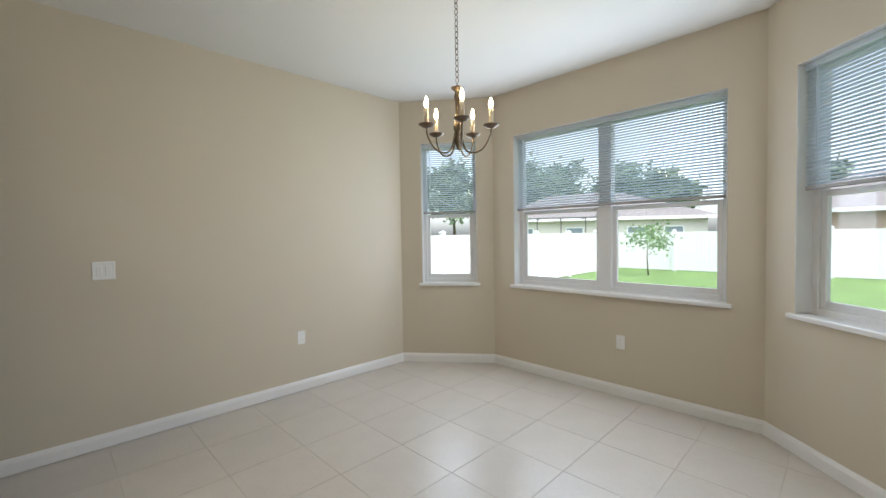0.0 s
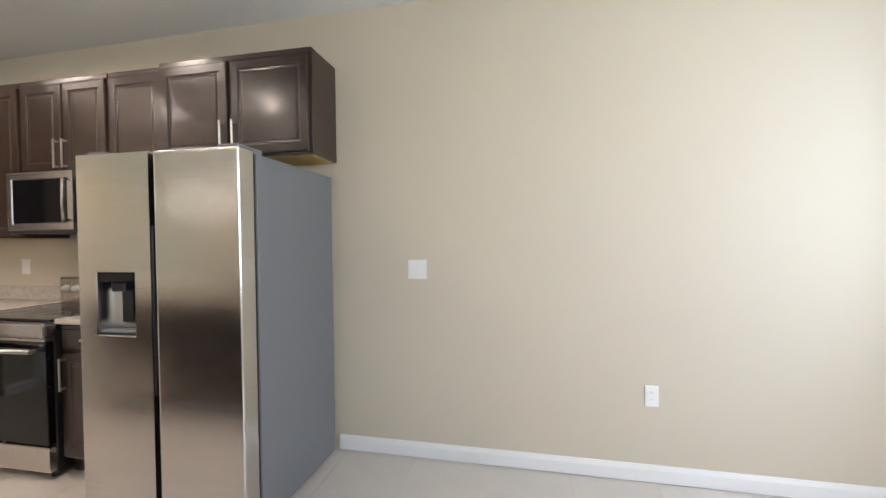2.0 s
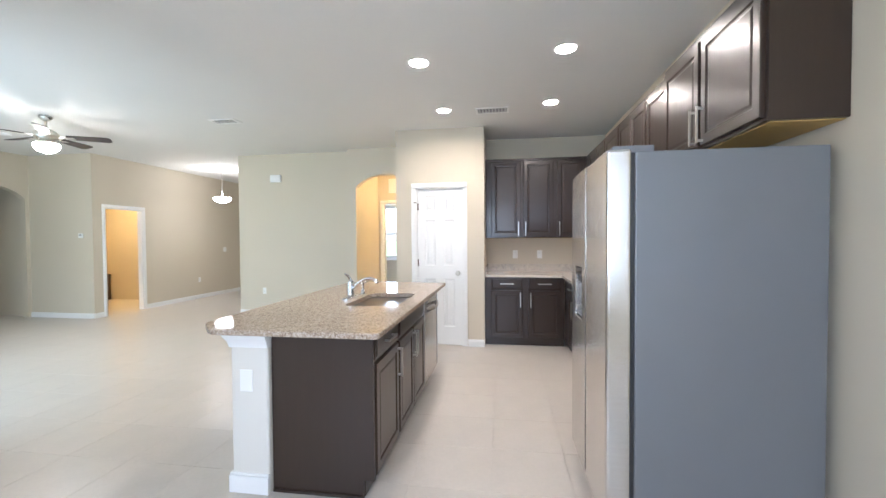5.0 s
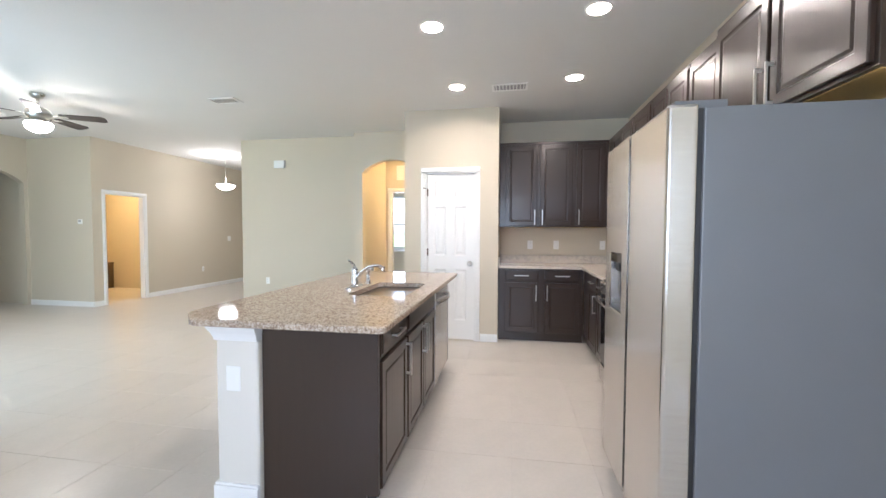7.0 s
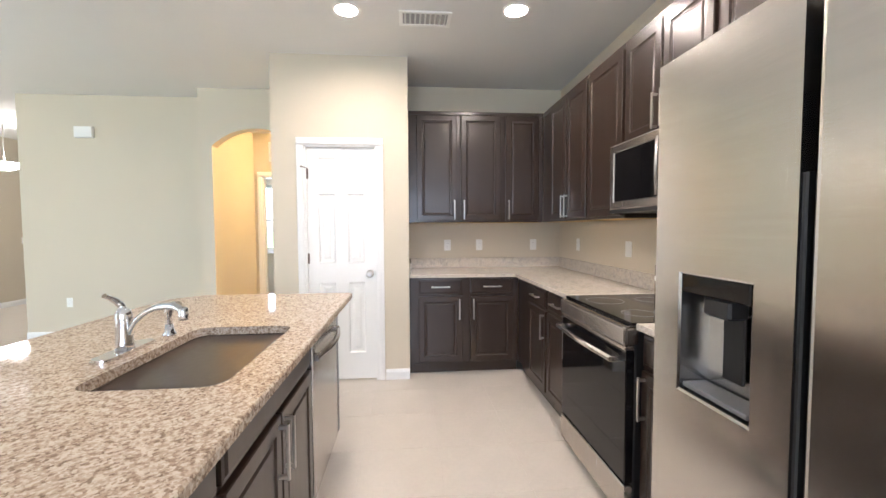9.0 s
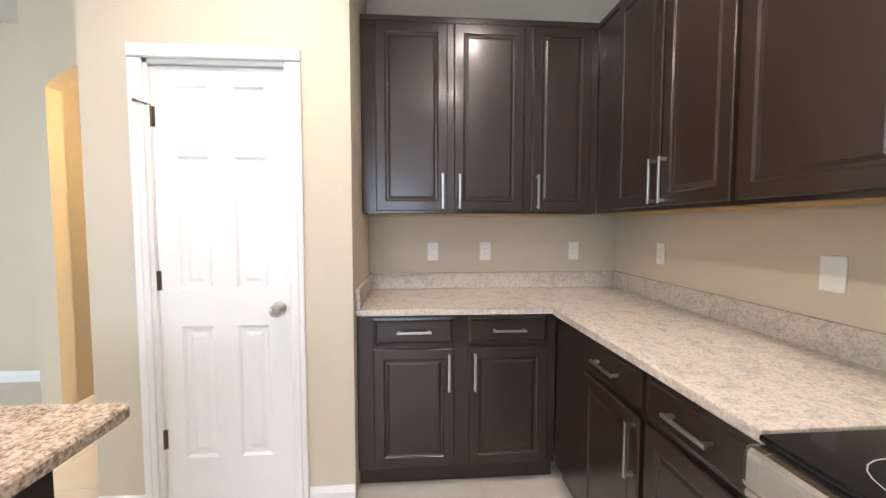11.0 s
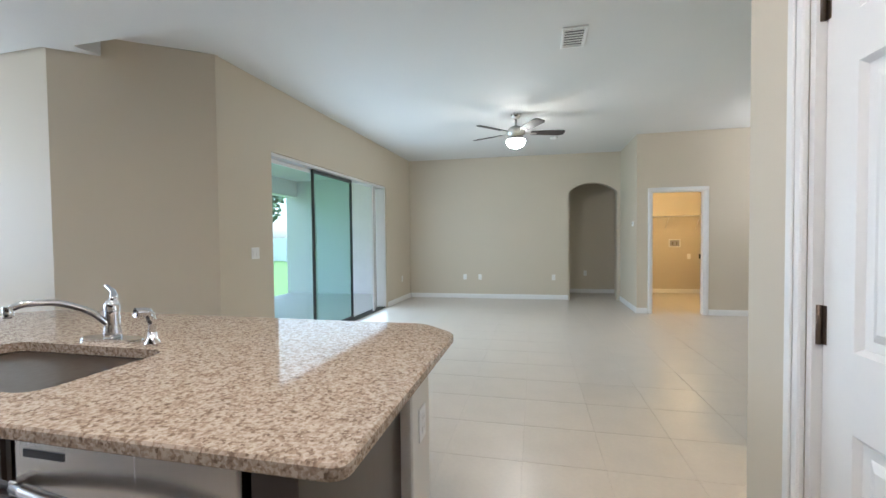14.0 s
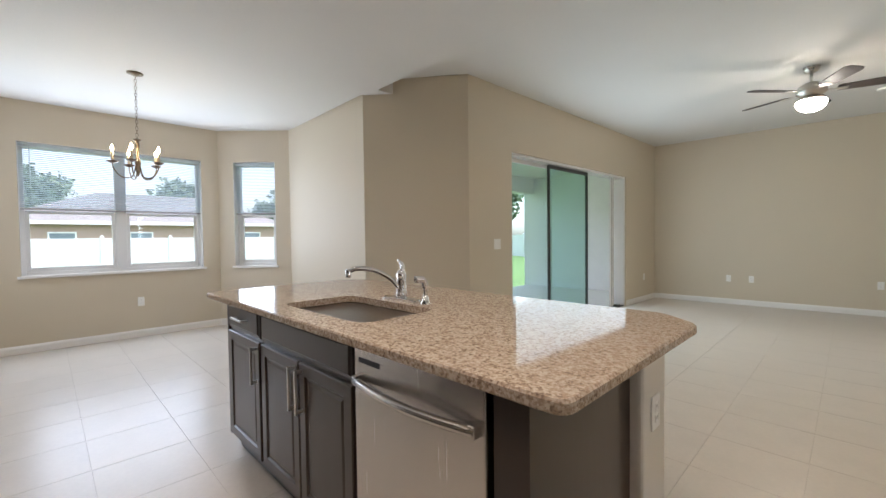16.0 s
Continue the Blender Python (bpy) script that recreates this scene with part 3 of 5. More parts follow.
# ---- sliding door ----
def sliding_door():
    m, L = along(P2, LC)
    d = thing("door_1", m, "tinted sliding glass door, partly slid open", "sliding door")
    d["kind"] = "structure"
    a, b, _, top = SD
    fr = bmesh.new()
    box(fr, a, a + 0.03, 0.02, 0.19, 0.0, top, 0.003)
    box(fr, b - 0.03, b, 0.02, 0.19, 0.0, top, 0.003)
    box(fr, a + 0.03, b - 0.03, 0.02, 0.19, top - 0.035, top, 0.003)
    part("door_frame", fr, VINYL, d)
    tr = bmesh.new()
    for y in (0.04, 0.09, 0.14):
        box(tr, a + 0.03, b - 0.03, y - 0.006, y + 0.006, 0.006, 0.02)
    box(tr, a + 0.03, b - 0.03, 0.02, 0.19, 0.001, 0.006)
    part("track", tr, DARKFR, d, "dark metal floor track")
    for x0, x1, y, mat, lab in ((a + 0.03, 1.80, 0.14, LIGHTTEAL, ""), (1.66, 2.74, 0.09, TEAL, "")):
        p = bmesh.new()
        e = 0.024
        for u0, u1, z0, z1 in ((x0, x0 + e, 0.02, top - 0.04), (x1 - e, x1, 0.02, top - 0.04), (x0 + e, x1 - e, 0.02, 0.07), (x0 + e, x1 - e, top - 0.085, top - 0.04)):
            box(p, u0, u1, y - 0.018, y + 0.018, z0, z1, 0.003)
        pf = part("sliding_panel", p, DARKFR if mat is TEAL else VINYL, d)
        g = part("pane", B(x0 + e - 0.005, x1 - e + 0.005, y - 0.003, y + 0.003, 0.065, top - 0.08), mat, pf)
        g.visible_shadow = False
    for k, x in enumerate((3.44, 3.53, 3.62, 3.71, 3.79)):
        part("panel_stile", B(x, x + 0.045, 0.045 + 0.028 * k, 0.07 + 0.028 * k, 0.02, top - 0.04, 0.003), VINYL if k % 2 == 0 else RAIL, d)


sliding_door()


# ---- interior doors ----
def six_panel_door(name, p0, p1, s0, s1, height, depth, knob_right=True):
    m, L = along(p0, p1)
    d = thing(name, m, "closed white six-panel pantry door", "door")
    d["kind"] = "structure"
    w = s1 - s0 - 0.036
    x0 = s0 + 0.018
    stile, mid = 0.09, 0.105
    pw = (w - 2 * stile - mid) / 2
    zs = [(0.245, 0.865), (1.035, 1.63), (1.735, 1.94)]
    X = [0, stile, stile + pw, stile + pw + mid, w - stile, w]
    Z = [0.012] + [v for z in zs for v in z] + [height - 0.02]
    bm = bmesh.new()
    for i in range(5):
        for j in range(len(Z) - 1):
            if i in (1, 3) and j in (1, 3, 5):
                rings(bm, x0 + X[i], x0 + X[i + 1], Z[j], Z[j + 1], [(0, depth), (0.012, depth + 0.011), (0.032, depth + 0.011), (0.05, depth + 0.004)])
            else:
                bm.faces.new([bm.verts.new(p) for p in ((x0 + X[i], depth, Z[j]), (x0 + X[i + 1], depth, Z[j]), (x0 + X[i + 1], depth, Z[j + 1]), (x0 + X[i], depth, Z[j + 1]))])
    box(bm, x0, x0 + w, depth + 0.012, depth + 0.035, Z[0], Z[-1])
    for a, b in ((x0, x0 + 0.003), (x0 + w - 0.003, x0 + w)):
        box(bm, a, b, depth + 0.0005, depth + 0.012, Z[0], Z[-1])
    bmesh.ops.remove_doubles(bm, verts=bm.verts, dist=1e-5)
    part("door_leaf", bm, TRIM, d)
    kx = x0 + w - 0.045
    k = bmesh.new()
    lathe(k, [(0.033, 0.0), (0.033, 0.006), (0.015, 0.012), (0.013, 0.03), (0.024, 0.038), (0.030, 0.052), (0.027, 0.064), (0.014, 0.070)], 24)
    bmesh.ops.transform(k, matrix=pose(kx, depth, 0.94, 90, 0, 0), verts=k.verts)
    part("door_knob", k, NICKEL, d, "satin nickel round knob")
    part("strike_plate", B(s1 - 0.019, s1 - 0.0145, 0.001, depth, 0.922, 0.958), NICKEL, d)
    for z in (0.34, 1.075, 1.80):
        h = bmesh.new()
        tube(h, [(x0 - 0.003, depth - 0.008, z - 0.045), (x0 - 0.003, depth - 0.008, z + 0.045)], 0.006, 10)
        box(h, x0 - 0.002, x0 + 0.012, depth - 0.002, depth - 0.0005, z - 0.044, z + 0.044)
        hp = part("hinge", h, BRONZE, d)
        if z > 1.7:
            part("door_stop", tube(bmesh.new(), [(x0 - 0.003, depth - 0.01, z + 0.048), (x0 - 0.02, depth - 0.05, z + 0.05), (x0 - 0.03, depth - 0.075, z + 0.05)], [0.005, 0.004, 0.008], 8), BRONZE, hp)


six_panel_door("door_2", (-3.19, 1.09), (-3.19, 2.235), PD[0], PD[1], 2.04, 0.02)


# ---- cabinets ----
def pull(length, vertical=True):
    bm = bmesh.new()
    h = length / 2
    if vertical:
        box(bm, -0.006, 0.006, -0.034, -0.024, -h, h, 0.002)
        for z in (-h + 0.012, h - 0.012):
            box(bm, -0.005, 0.005, -0.026, 0.0, z - 0.006, z + 0.006)
    else:
        box(bm, -h, h, -0.034, -0.024, -0.006, 0.006, 0.002)
        for x in (-h + 0.012, h - 0.012):
            box(bm, x - 0.006, x + 0.006, -0.026, 0.0, -0.005, 0.005)
    return link_mesh("handle", bm, NICKEL)


VPULL, HPULL = pull(0.19), pull(0.17, False)


def cab_door(parent, x0, x1, z0, z1, name="door", handle=None, framed=True):
    bm = bmesh.new()
    T = 0.02
    if framed:
        prof = [(0, 0), (0, -T + 0.004), (0.004, -T), (0.050, -T), (0.056, -T + 0.007), (0.066, -T + 0.008), (0.078, -T + 0.004), (0.082, -T + 0.004)]
    else:
        prof = [(0, 0), (0, -T + 0.008), (0.012, -T + 0.006), (0.018, -T), (0.022, -T)]
    rings(bm, x0, x1, z0, z1, prof)
    bmesh.ops.remove_doubles(bm, verts=bm.verts, dist=1e-6)
    d = part(name, bm, WOOD, parent)
    if handle:
        hx, hz, vert = handle
        h = part("handle", VPULL if vert else HPULL, None, d, "satin nickel bar pull")
        h.location = (hx, -T, hz)
    return d


def base_cabinet(x, y, rz, w, depth, doors, drawers, label, group="base cabinets", h=0.885, plain_right=False):
    """doors: (x0, x1, handle side -1/0/1); drawers: (x0, x1, handle)."""
    c = thing("base_cabinet", pose(x, y, 0, 0, 0, rz), label, "cabinet", group)
    bm = bmesh.new()
    box(bm, 0.001, w - 0.001, 0, depth, 0.10, h, 0.0015)
    box(bm, 0.001, w - 0.001, 0.055, depth, 0.002, 0.10)
    part("body", bm, WOOD, c)
    part("toe_board", B(0.001, w - 0.001, 0.045, 0.054, 0.002, 0.099), WOOD, c)
    for x0, x1, side in doors:
        hx = x0 + 0.028 if side < 0 else x1 - 0.028
        cab_door(c, x0, x1, 0.115, 0.715, "door", (hx, 0.60, True) if side else None)
    for x0, x1, handle in drawers:
        cab_door(c, x0, x1, 0.735, 0.87, "drawer_front", ((x0 + x1) / 2, 0.803, False) if handle else None, False)
    return c


def wall_cabinet(x, y, rz, w, depth, z0, z1, doors, label, group="wall cabinets"):
    c = thing("wall_cabinet", pose(x, y, z0, 0, 0, rz), label, "cabinet", group)
    h = z1 - z0
    part("body", B(0.001, w - 0.001, 0, depth, 0.004, h, 0.0015), WOOD, c)
    part("underside", B(0.02, w - 0.02, 0.02, depth - 0.002, 0.0, 0.0035), WOODRAW, c, "unfinished pale wood underside")
    top = bmesh.new()
    box(top, 0.001, w - 0.001, -0.008, 0.02, h - 0.03, h + 0.004, 0.003)
    part("top_moulding", top, WOOD, c)
    for x0, x1, side in doors:
        hx = x0 + 0.028 if side < 0 else x1 - 0.028
        cab_door(c, x0, x1, 0.02, h - 0.034, "door", (hx, 0.125, True) if side else None)
    return c


def wall_y(x):
    """Room face of the kitchen's long wall, just off the paint."""
    return NW[1] + (A0[1] - NW[1]) * (x - NW[0]) / (A0[0] - NW[0]) - 0.002


YB = 3.24       # base fronts on the long wall
XB = -3.29      # base fronts on the short wall
RX0, RW = -2.04, 0.735      # range
ESP = "espresso-stained wood "


def base_run(x, w, doors, drawers, label):
    base_cabinet(x, YB, 0, w, wall_y(x + w) - YB, doors, drawers, ESP + label)


base_cabinet(XB, 2.237, 90, 1.0, 0.60, [(0.08, 0.478, 1), (0.551, 0.95, -1)], [(0.08, 0.478, True), (0.551, 0.95, True)], ESP + "base cabinet with two doors and two drawers")
base_run(XB + 0.001, 0.80, [(0.37, 0.785, 1)], [(0.37, 0.785, True)], "corner base cabinet with one door and drawer")
base_run(-2.487, 0.443, [(0.012, 0.428, 1)], [(0.012, 0.428, True)], "base cabinet beside the range")
base_run(-1.301, 0.556, [(0.015, 0.536, -1)], [(0.015, 0.536, True)], "narrow base cabinet between range and refrigerator")

UZ0, UZ1, YU, YUF, XU = 1.384, 2.44, 3.555, 3.515, -3.555


def wall_run(x, w, z0, doors, label, front=YU):
    wall_cabinet(x, front, 0, w, wall_y(x + w) - front, z0, UZ1, doors, ESP + label)


wall_cabinet(XU, 2.237, 90, 1.318, 0.343, UZ0, UZ1, [(0.078, 0.466, 1), (0.503, 0.89, -1), (0.94, 1.268, -1)], ESP + "wall cabinet with three doors")
wall_run(XU + 0.001, 1.01, UZ0, [(0.25, 0.615, 1), (0.63, 0.995, -1)], "corner wall cabinet with paired doors")
wall_run(-2.543, 0.50, UZ0, [(0.015, 0.485, 1)], "wall cabinet with one door beside the microwave")
wall_run(RX0 - 0.002, RW, 1.815, [(0.015, 0.36, 1), (0.375, 0.72, -1)], "short wall cabinet above the microwave")
wall_run(-1.306, 0.436, UZ0, [(0.015, 0.42, -1)], "wall cabinet between microwave and refrigerator")
wall_run(-0.869, 1.024, 1.838, [(0.015, 0.48, 1), (0.505, 1.004, -1)], "short wall cabinet above the refrigerator", YUF)


# ---- counters ----
def counter():
    """Slab and upstand; the back edges follow the long wall."""
    edge, a, b, c, d = 3.20, -3.898, RX0 - 0.006, RX0 + RW + 0.006, -0.735

    def strip(x0, x1):
        return prism(bmesh.new(), [(x0, wall_y(x0) - 0.021), (x1, wall_y(x1) - 0.021), (x1, wall_y(x1) - 0.001), (x0, wall_y(x0) - 0.001)], 0.918, 1.02)
    bm = bmesh.new()
    prism(bm, [(a, 2.238), (-3.248, 2.238), (-3.248, edge), (b, edge), (b, wall_y(b)), (a, wall_y(a))], 0.887, 0.917)
    bmesh.ops.bevel(bm, geom=bm.edges[:], offset=0.006, segments=2, affect="EDGES", profile=0.6)
    top = single("countertop", bm, GRAN2, None, "L-shaped polished beige granite countertop with backsplash", "countertop")
    bs = strip(-3.876, b)
    box(bs, -3.897, -3.877, 2.258, wall_y(a) - 0.002, 0.918, 1.02, 0.003)
    box(bs, -3.897, -3.26, 2.238, 2.257, 0.918, 1.02, 0.003)
    part("backsplash", bs, GRAN2, top, "low granite backsplash")
    bm = prism(bmesh.new(), [(c, edge), (d, edge), (d, wall_y(d)), (c, wall_y(c))], 0.887, 0.917)
    bmesh.ops.bevel(bm, geom=bm.edges[:], offset=0.006, segments=2, affect="EDGES", profile=0.6)
    short = single("countertop", bm, GRAN2, None, "short polished beige granite countertop beside the range", "countertop")
    part("backsplash", strip(c + 0.002, d - 0.002), GRAN2, short)


counter()


# ---- range ----
def kitchen_range():
    w = RW
    r = thing("electric_range", pose(RX0, 3.165, 0), "stainless steel electric range with black glass oven door", "range")
    part("body", B(0.004, w - 0.004, 0.04, 0.65, 0.03, 0.895, 0.004), BLACKPL, r)
    part("oven_door", B(0.006, w - 0.006, 0.0, 0.04, 0.20, 0.79, 0.006, 2), BLACKGL, r, "black glass oven door")
    part("door_trim", B(0.004, w - 0.004, -0.006, 0.038, 0.792, 0.81, 0.003), STEELH, r)
    part("control_strip", B(0.0, w, -0.015, 0.06, 0.812, 0.90, 0.018, 3), STEELH, r)
    part("storage_drawer", B(0.004, w - 0.004, -0.004, 0.04, 0.045, 0.19, 0.005), STEELH, r, "stainless storage drawer")
    hb = tube(bmesh.new(), [(0.05, -0.045, 0.745), (w / 2, -0.06, 0.745), (w - 0.05, -0.045, 0.745)], 0.013, 10)
    h = part("oven_handle", hb, STEELH, r)
    for x in (0.06, w - 0.06):
        box_b = B(x - 0.014, x + 0.014, -0.048, 0.0, 0.733, 0.757, 0.003)
        part("bracket", box_b, STEELH, h)
    ck = part("cooktop", B(0.002, w - 0.002, 0.02, 0.595, 0.901, 0.915, 0.004), BLACKGL, r, "black glass cooktop")
    for x, y, rr in ((0.2, 0.17, 0.10), (0.54, 0.17, 0.08), (0.2, 0.44, 0.08), (0.54, 0.44, 0.10)):
        bm = bmesh.new()
        tube(bm, [(x + rr * math.cos(a / 24 * 6.2832), y + rr * math.sin(a / 24 * 6.2832), 0.9152) for a in range(24)], 0.0012, 4, True)
        part("burner_ring", bm, RAIL, ck)
    part("back_panel", B(0.002, w - 0.002, 0.585, 0.65, 0.90, 1.10, 0.012, 2), STEELH, r, "stainless control panel")
    part("display", B(0.25, 0.49, 0.578, 0.586, 0.98, 1.06, 0.002), BLACKGL, r)
    for x in (0.07, 0.16, 0.57, 0.66):
        k = lathe(bmesh.new(), [(0.024, 0), (0.024, 0.008), (0.019, 0.012), (0.017, 0.03), (0.012, 0.033)], 18)
        bmesh.ops.transform(k, matrix=pose(x, 0.585, 1.02, 90), verts=k.verts)
        part("knob", k, PLATE, r)
    for x in (0.05, w - 0.05):
        for y in (0.06, 0.6):
            part("foot", lathe(bmesh.new(), [(0.018, 0.001), (0.018, 0.031)], 10, x, y), BLACKPL, r)


kitchen_range()


# ---- microwave ----
def microwave():
    w, h, front = RW, 0.40, 3.455
    r = thing("microwave", pose(RX0 - 0.002, front, 1.414), "stainless over-the-range microwave with dark glass door", "microwave")
    part("body", B(0.002, w - 0.002, 0.02, wall_y(RX0 + RW) - front, 0.0, h - 0.001, 0.003), BLACKPL, r)
    fr = bmesh.new()
    rings(fr, 0.0, 0.55, 0.02, h, [(0, 0.02), (0, 0.002), (0.006, 0.0), (0.042, 0.0), (0.046, 0.006), (0.05, 0.006)])
    d = part("door", fr, STEELH, r)
    part("window", B(0.048, 0.50, 0.0055, 0.012, 0.068, h - 0.048), BLACKGL, d, "dark tinted glass")
    part("vent_strip", B(0.0, w, 0.001, 0.02, 0.0, 0.018), BLACKPL, r)
    part("control_panel", B(0.553, w, 0.0, 0.02, 0.02, h - 0.002, 0.003), BLACKGL, r)
    hb = tube(bmesh.new(), [(0.525, -0.035, 0.07), (0.525, -0.042, 0.2), (0.525, -0.035, h - 0.05)], 0.010, 10)
    hd = part("handle", hb, STEELH, d)
    for z in (0.08, h - 0.06):
        part("bracket", B(0.517, 0.533, -0.035, 0.0, z - 0.008, z + 0.008), STEELH, hd)


microwave()


# ---- refrigerator ----
def refrigerator():
    x0, x1, yf, yb, H = -0.715, 0.145, 2.908, 3.745, 1.752
    xs = -0.302
    r = thing("refrigerator", pose(0, 0, 0), "side-by-side stainless refrigerator with grey sides", "refrigerator")
    part("body", B(x0 + 0.004, x1, yf + 0.115, yb, 0.03, H - 0.012, 0.006, 2), GREYSIDE, r, "grey textured steel cabinet")
    for a, b, nm in ((x0, xs - 0.012, "freezer_door"), (xs + 0.012, x1, "fridge_door")):
        d = bmesh.new()
        if nm == "freezer_door":
            # door with a cut-out for the dispenser
            dx0, dx1, dz0, dz1 = -0.62, -0.40, 0.915, 1.215
            X, Z = [a, dx0, dx1, b], [0.10, dz0, dz1, H]
            for i in range(3):
                for j in range(3):
                    if (i, j) == (1, 1):
                        rings(d, dx0, dx1, dz0, dz1, [(0, yf), (0.006, yf + 0.004), (0.012, yf + 0.075)])
                    else:
                        d.faces.new([d.verts.new(p) for p in ((X[i], yf, Z[j]), (X[i + 1], yf, Z[j]), (X[i + 1], yf, Z[j + 1]), (X[i], yf, Z[j + 1]))])
            for p in (((a, yf, 0.10), (a, yf, H), (a, yf + 0.10, H), (a, yf + 0.10, 0.10)), ((b, yf, 0.10), (b, yf + 0.10, 0.10), (b, yf + 0.10, H), (b, yf, H)),
                      ((a, yf, H), (b, yf, H), (b, yf + 0.10, H), (a, yf + 0.10, H)), ((a, yf, 0.10), (a, yf + 0.10, 0.10), (b, yf + 0.10, 0.10), (b, yf, 0.10)),
                      ((a, yf + 0.10, 0.10), (a, yf + 0.10, H), (b, yf + 0.10, H), (b, yf + 0.10, 0.10))):
                d.faces.new([d.verts.new(q) for q in p])
            bmesh.ops.remove_doubles(d, verts=d.verts, dist=1e-5)
            bmesh.ops.recalc_face_normals(d, faces=d.faces)
        else:
            box(d, a, b, yf, yf + 0.10, 0.10, H, 0.012, 3)
        dp = part(nm, d, STEEL, r, "brushed stainless door")
        if nm == "freezer_door":
            part("dispenser_panel", B(-0.61, -0.41, yf + 0.002, yf + 0.03, 1.165, 1.21, 0.003), BLACKGL, dp, "dark dispenser control")
            part("dispenser_spout", B(-0.55, -0.47, yf + 0.01, yf + 0.06, 1.12, 1.165, 0.006), BLACKPL, dp)
            part("dispenser_paddle", B(-0.54, -0.48, yf + 0.055, yf + 0.065, 0.97, 1.12, 0.003), BLACKPL, dp)
            part("drip_tray", B(-0.607, -0.413, yf + 0.006, yf + 0.07, 0.928, 0.94, 0.002), GREYSIDE, dp)
            part("handle_recess", B(b - 0.004, b + 0.006, yf + 0.012, yf + 0.06, 0.65, 1.42), BLACKPL, dp)
        else:
            part("handle_recess", B(a - 0.006, a + 0.004, yf + 0.012, yf + 0.06, 0.65, 1.42), BLACKPL, dp)
    part("gasket", B(x0 + 0.012, x1 - 0.008, yf + 0.10, yf + 0.115, 0.11, H - 0.015), BLACKPL, r)
    part("toe_grille", B(x0 + 0.02, x1 - 0.02, yf + 0.06, yf + 0.11, 0.03, 0.098, 0.003), BLACKPL, r)
    for a in (x0 + 0.06, x1 - 0.10):
        part("hinge_cover", B(a - 0.03, a + 0.07, yf + 0.03, yf + 0.20, H - 0.013, H + 0.02, 0.006, 2), GREYSIDE, r)
    for x in (x0 + 0.06, x1 - 0.06):
        for y in (yf + 0.14, yb - 0.06):
            part("roller", lathe(bmesh.new(), [(0.02, 0.001), (0.02, 0.032)], 10, x, y), BLACKPL, r)


refrigerator()


# ---- island ----
IX0, IX1, IY0, IY1, IZ = -2.275, 0.058, 0.815, 1.872, 0.92
YI = 1.785


def rounded(poly, r, n=5):
    out = []
    for i, p in enumerate(poly):
        a, b, c = Vector(poly[i - 1]), Vector(p), Vector(poly[(i + 1) % len(poly)])
        u, v = (a - b).normalized(), (c - b).normalized()
        for k in range(n + 1):
            t = k / n
            out.append(tuple((1 - t) ** 2 * (b + u * r) + 2 * t * (1 - t) * b + t * t * (b + v * r)))
    return out


def island_top():
    bm = bmesh.new()
    outer = rounded([(IX0, IY1), (IX0, IY0 + 0.14), (IX0 + 0.15, IY0), (IX1 - 0.15, IY0), (IX1, IY0 + 0.14), (IX1, IY1)], 0.035)
    sx0, sx1, sy0, sy1 = -1.40, -0.73, 1.365, 1.745
    inner = rounded([(sx0, sy0), (sx1, sy0), (sx1, sy1), (sx0, sy1)], 0.07, 6)

    def ring(poly, z, ins=0.0):
        cx, cy = sum(p[0] for p in poly) / len(poly), sum(p[1] for p in poly) / len(poly)
        return [bm.verts.new((x + (cx - x) * ins, y + (cy - y) * ins, z)) for x, y in poly]

    def bridge(a, b):
        for i in range(len(a)):
            bm.faces.new((a[i], a[(i + 1) % len(a)], b[(i + 1) % len(b)], b[i]))
    levels = [(IZ - 0.032, 0.006), (IZ - 0.028, 0.0), (IZ - 0.006, 0.0), (IZ, 0.006)]
    loops = [ring(outer, z, i) for z, i in levels]
    for a, b in zip(loops, loops[1:]):
        bridge(a, b)
    top_in, bot_in = ring(inner, IZ), ring(inner, IZ - 0.032)
    bridge(bot_in, top_in)
    for lo, li in ((loops[-1], top_in), (loops[0], bot_in)):
        es = [bm.edges.get((l[i], l[(i + 1) % len(l)])) for l in (lo, li) for i in range(len(l))]
        bmesh.ops.triangle_fill(bm, use_beauty=True, edges=es)
    bmesh.ops.recalc_face_normals(bm, faces=bm.faces)
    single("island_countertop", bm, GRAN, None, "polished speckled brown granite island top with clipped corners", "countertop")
    # undermount sink
    s = bmesh.new()
    prof = [(IZ - 0.034, -0.03), (IZ - 0.0345, 0.0), (IZ - 0.10, 0.01), (IZ - 0.20, 0.04), (IZ - 0.222, 0.12), (IZ - 0.226, 0.9)]

    def sring(z, ins):
        cx, cy = (sx0 + sx1) / 2, (sy0 + sy1) / 2
        return [s.verts.new((x + (cx - x) * ins, y + (cy - y) * ins, z)) for x, y in inner]
    sl = [sring(z, i) for z, i in prof]
    for a, b in zip(sl, sl[1:]):
        for i in range(len(a)):
            f = s.faces.new((a[i], b[i], b[(i + 1) % len(a)], a[(i + 1) % len(a)]))
            f.smooth = True
    s.faces.new(sl[-1][::-1])
    sink = single("sink", s, SINKST, None, "stainless steel undermount kitchen sink", "sink")
    part("drain", lathe(bmesh.new(), [(0.045, IZ - 0.2255), (0.045, IZ - 0.222), (0.03, IZ - 0.2215), (0.028, IZ - 0.2245)], 20, -1.065, 1.565), CHROME, sink, "chrome drain strainer")


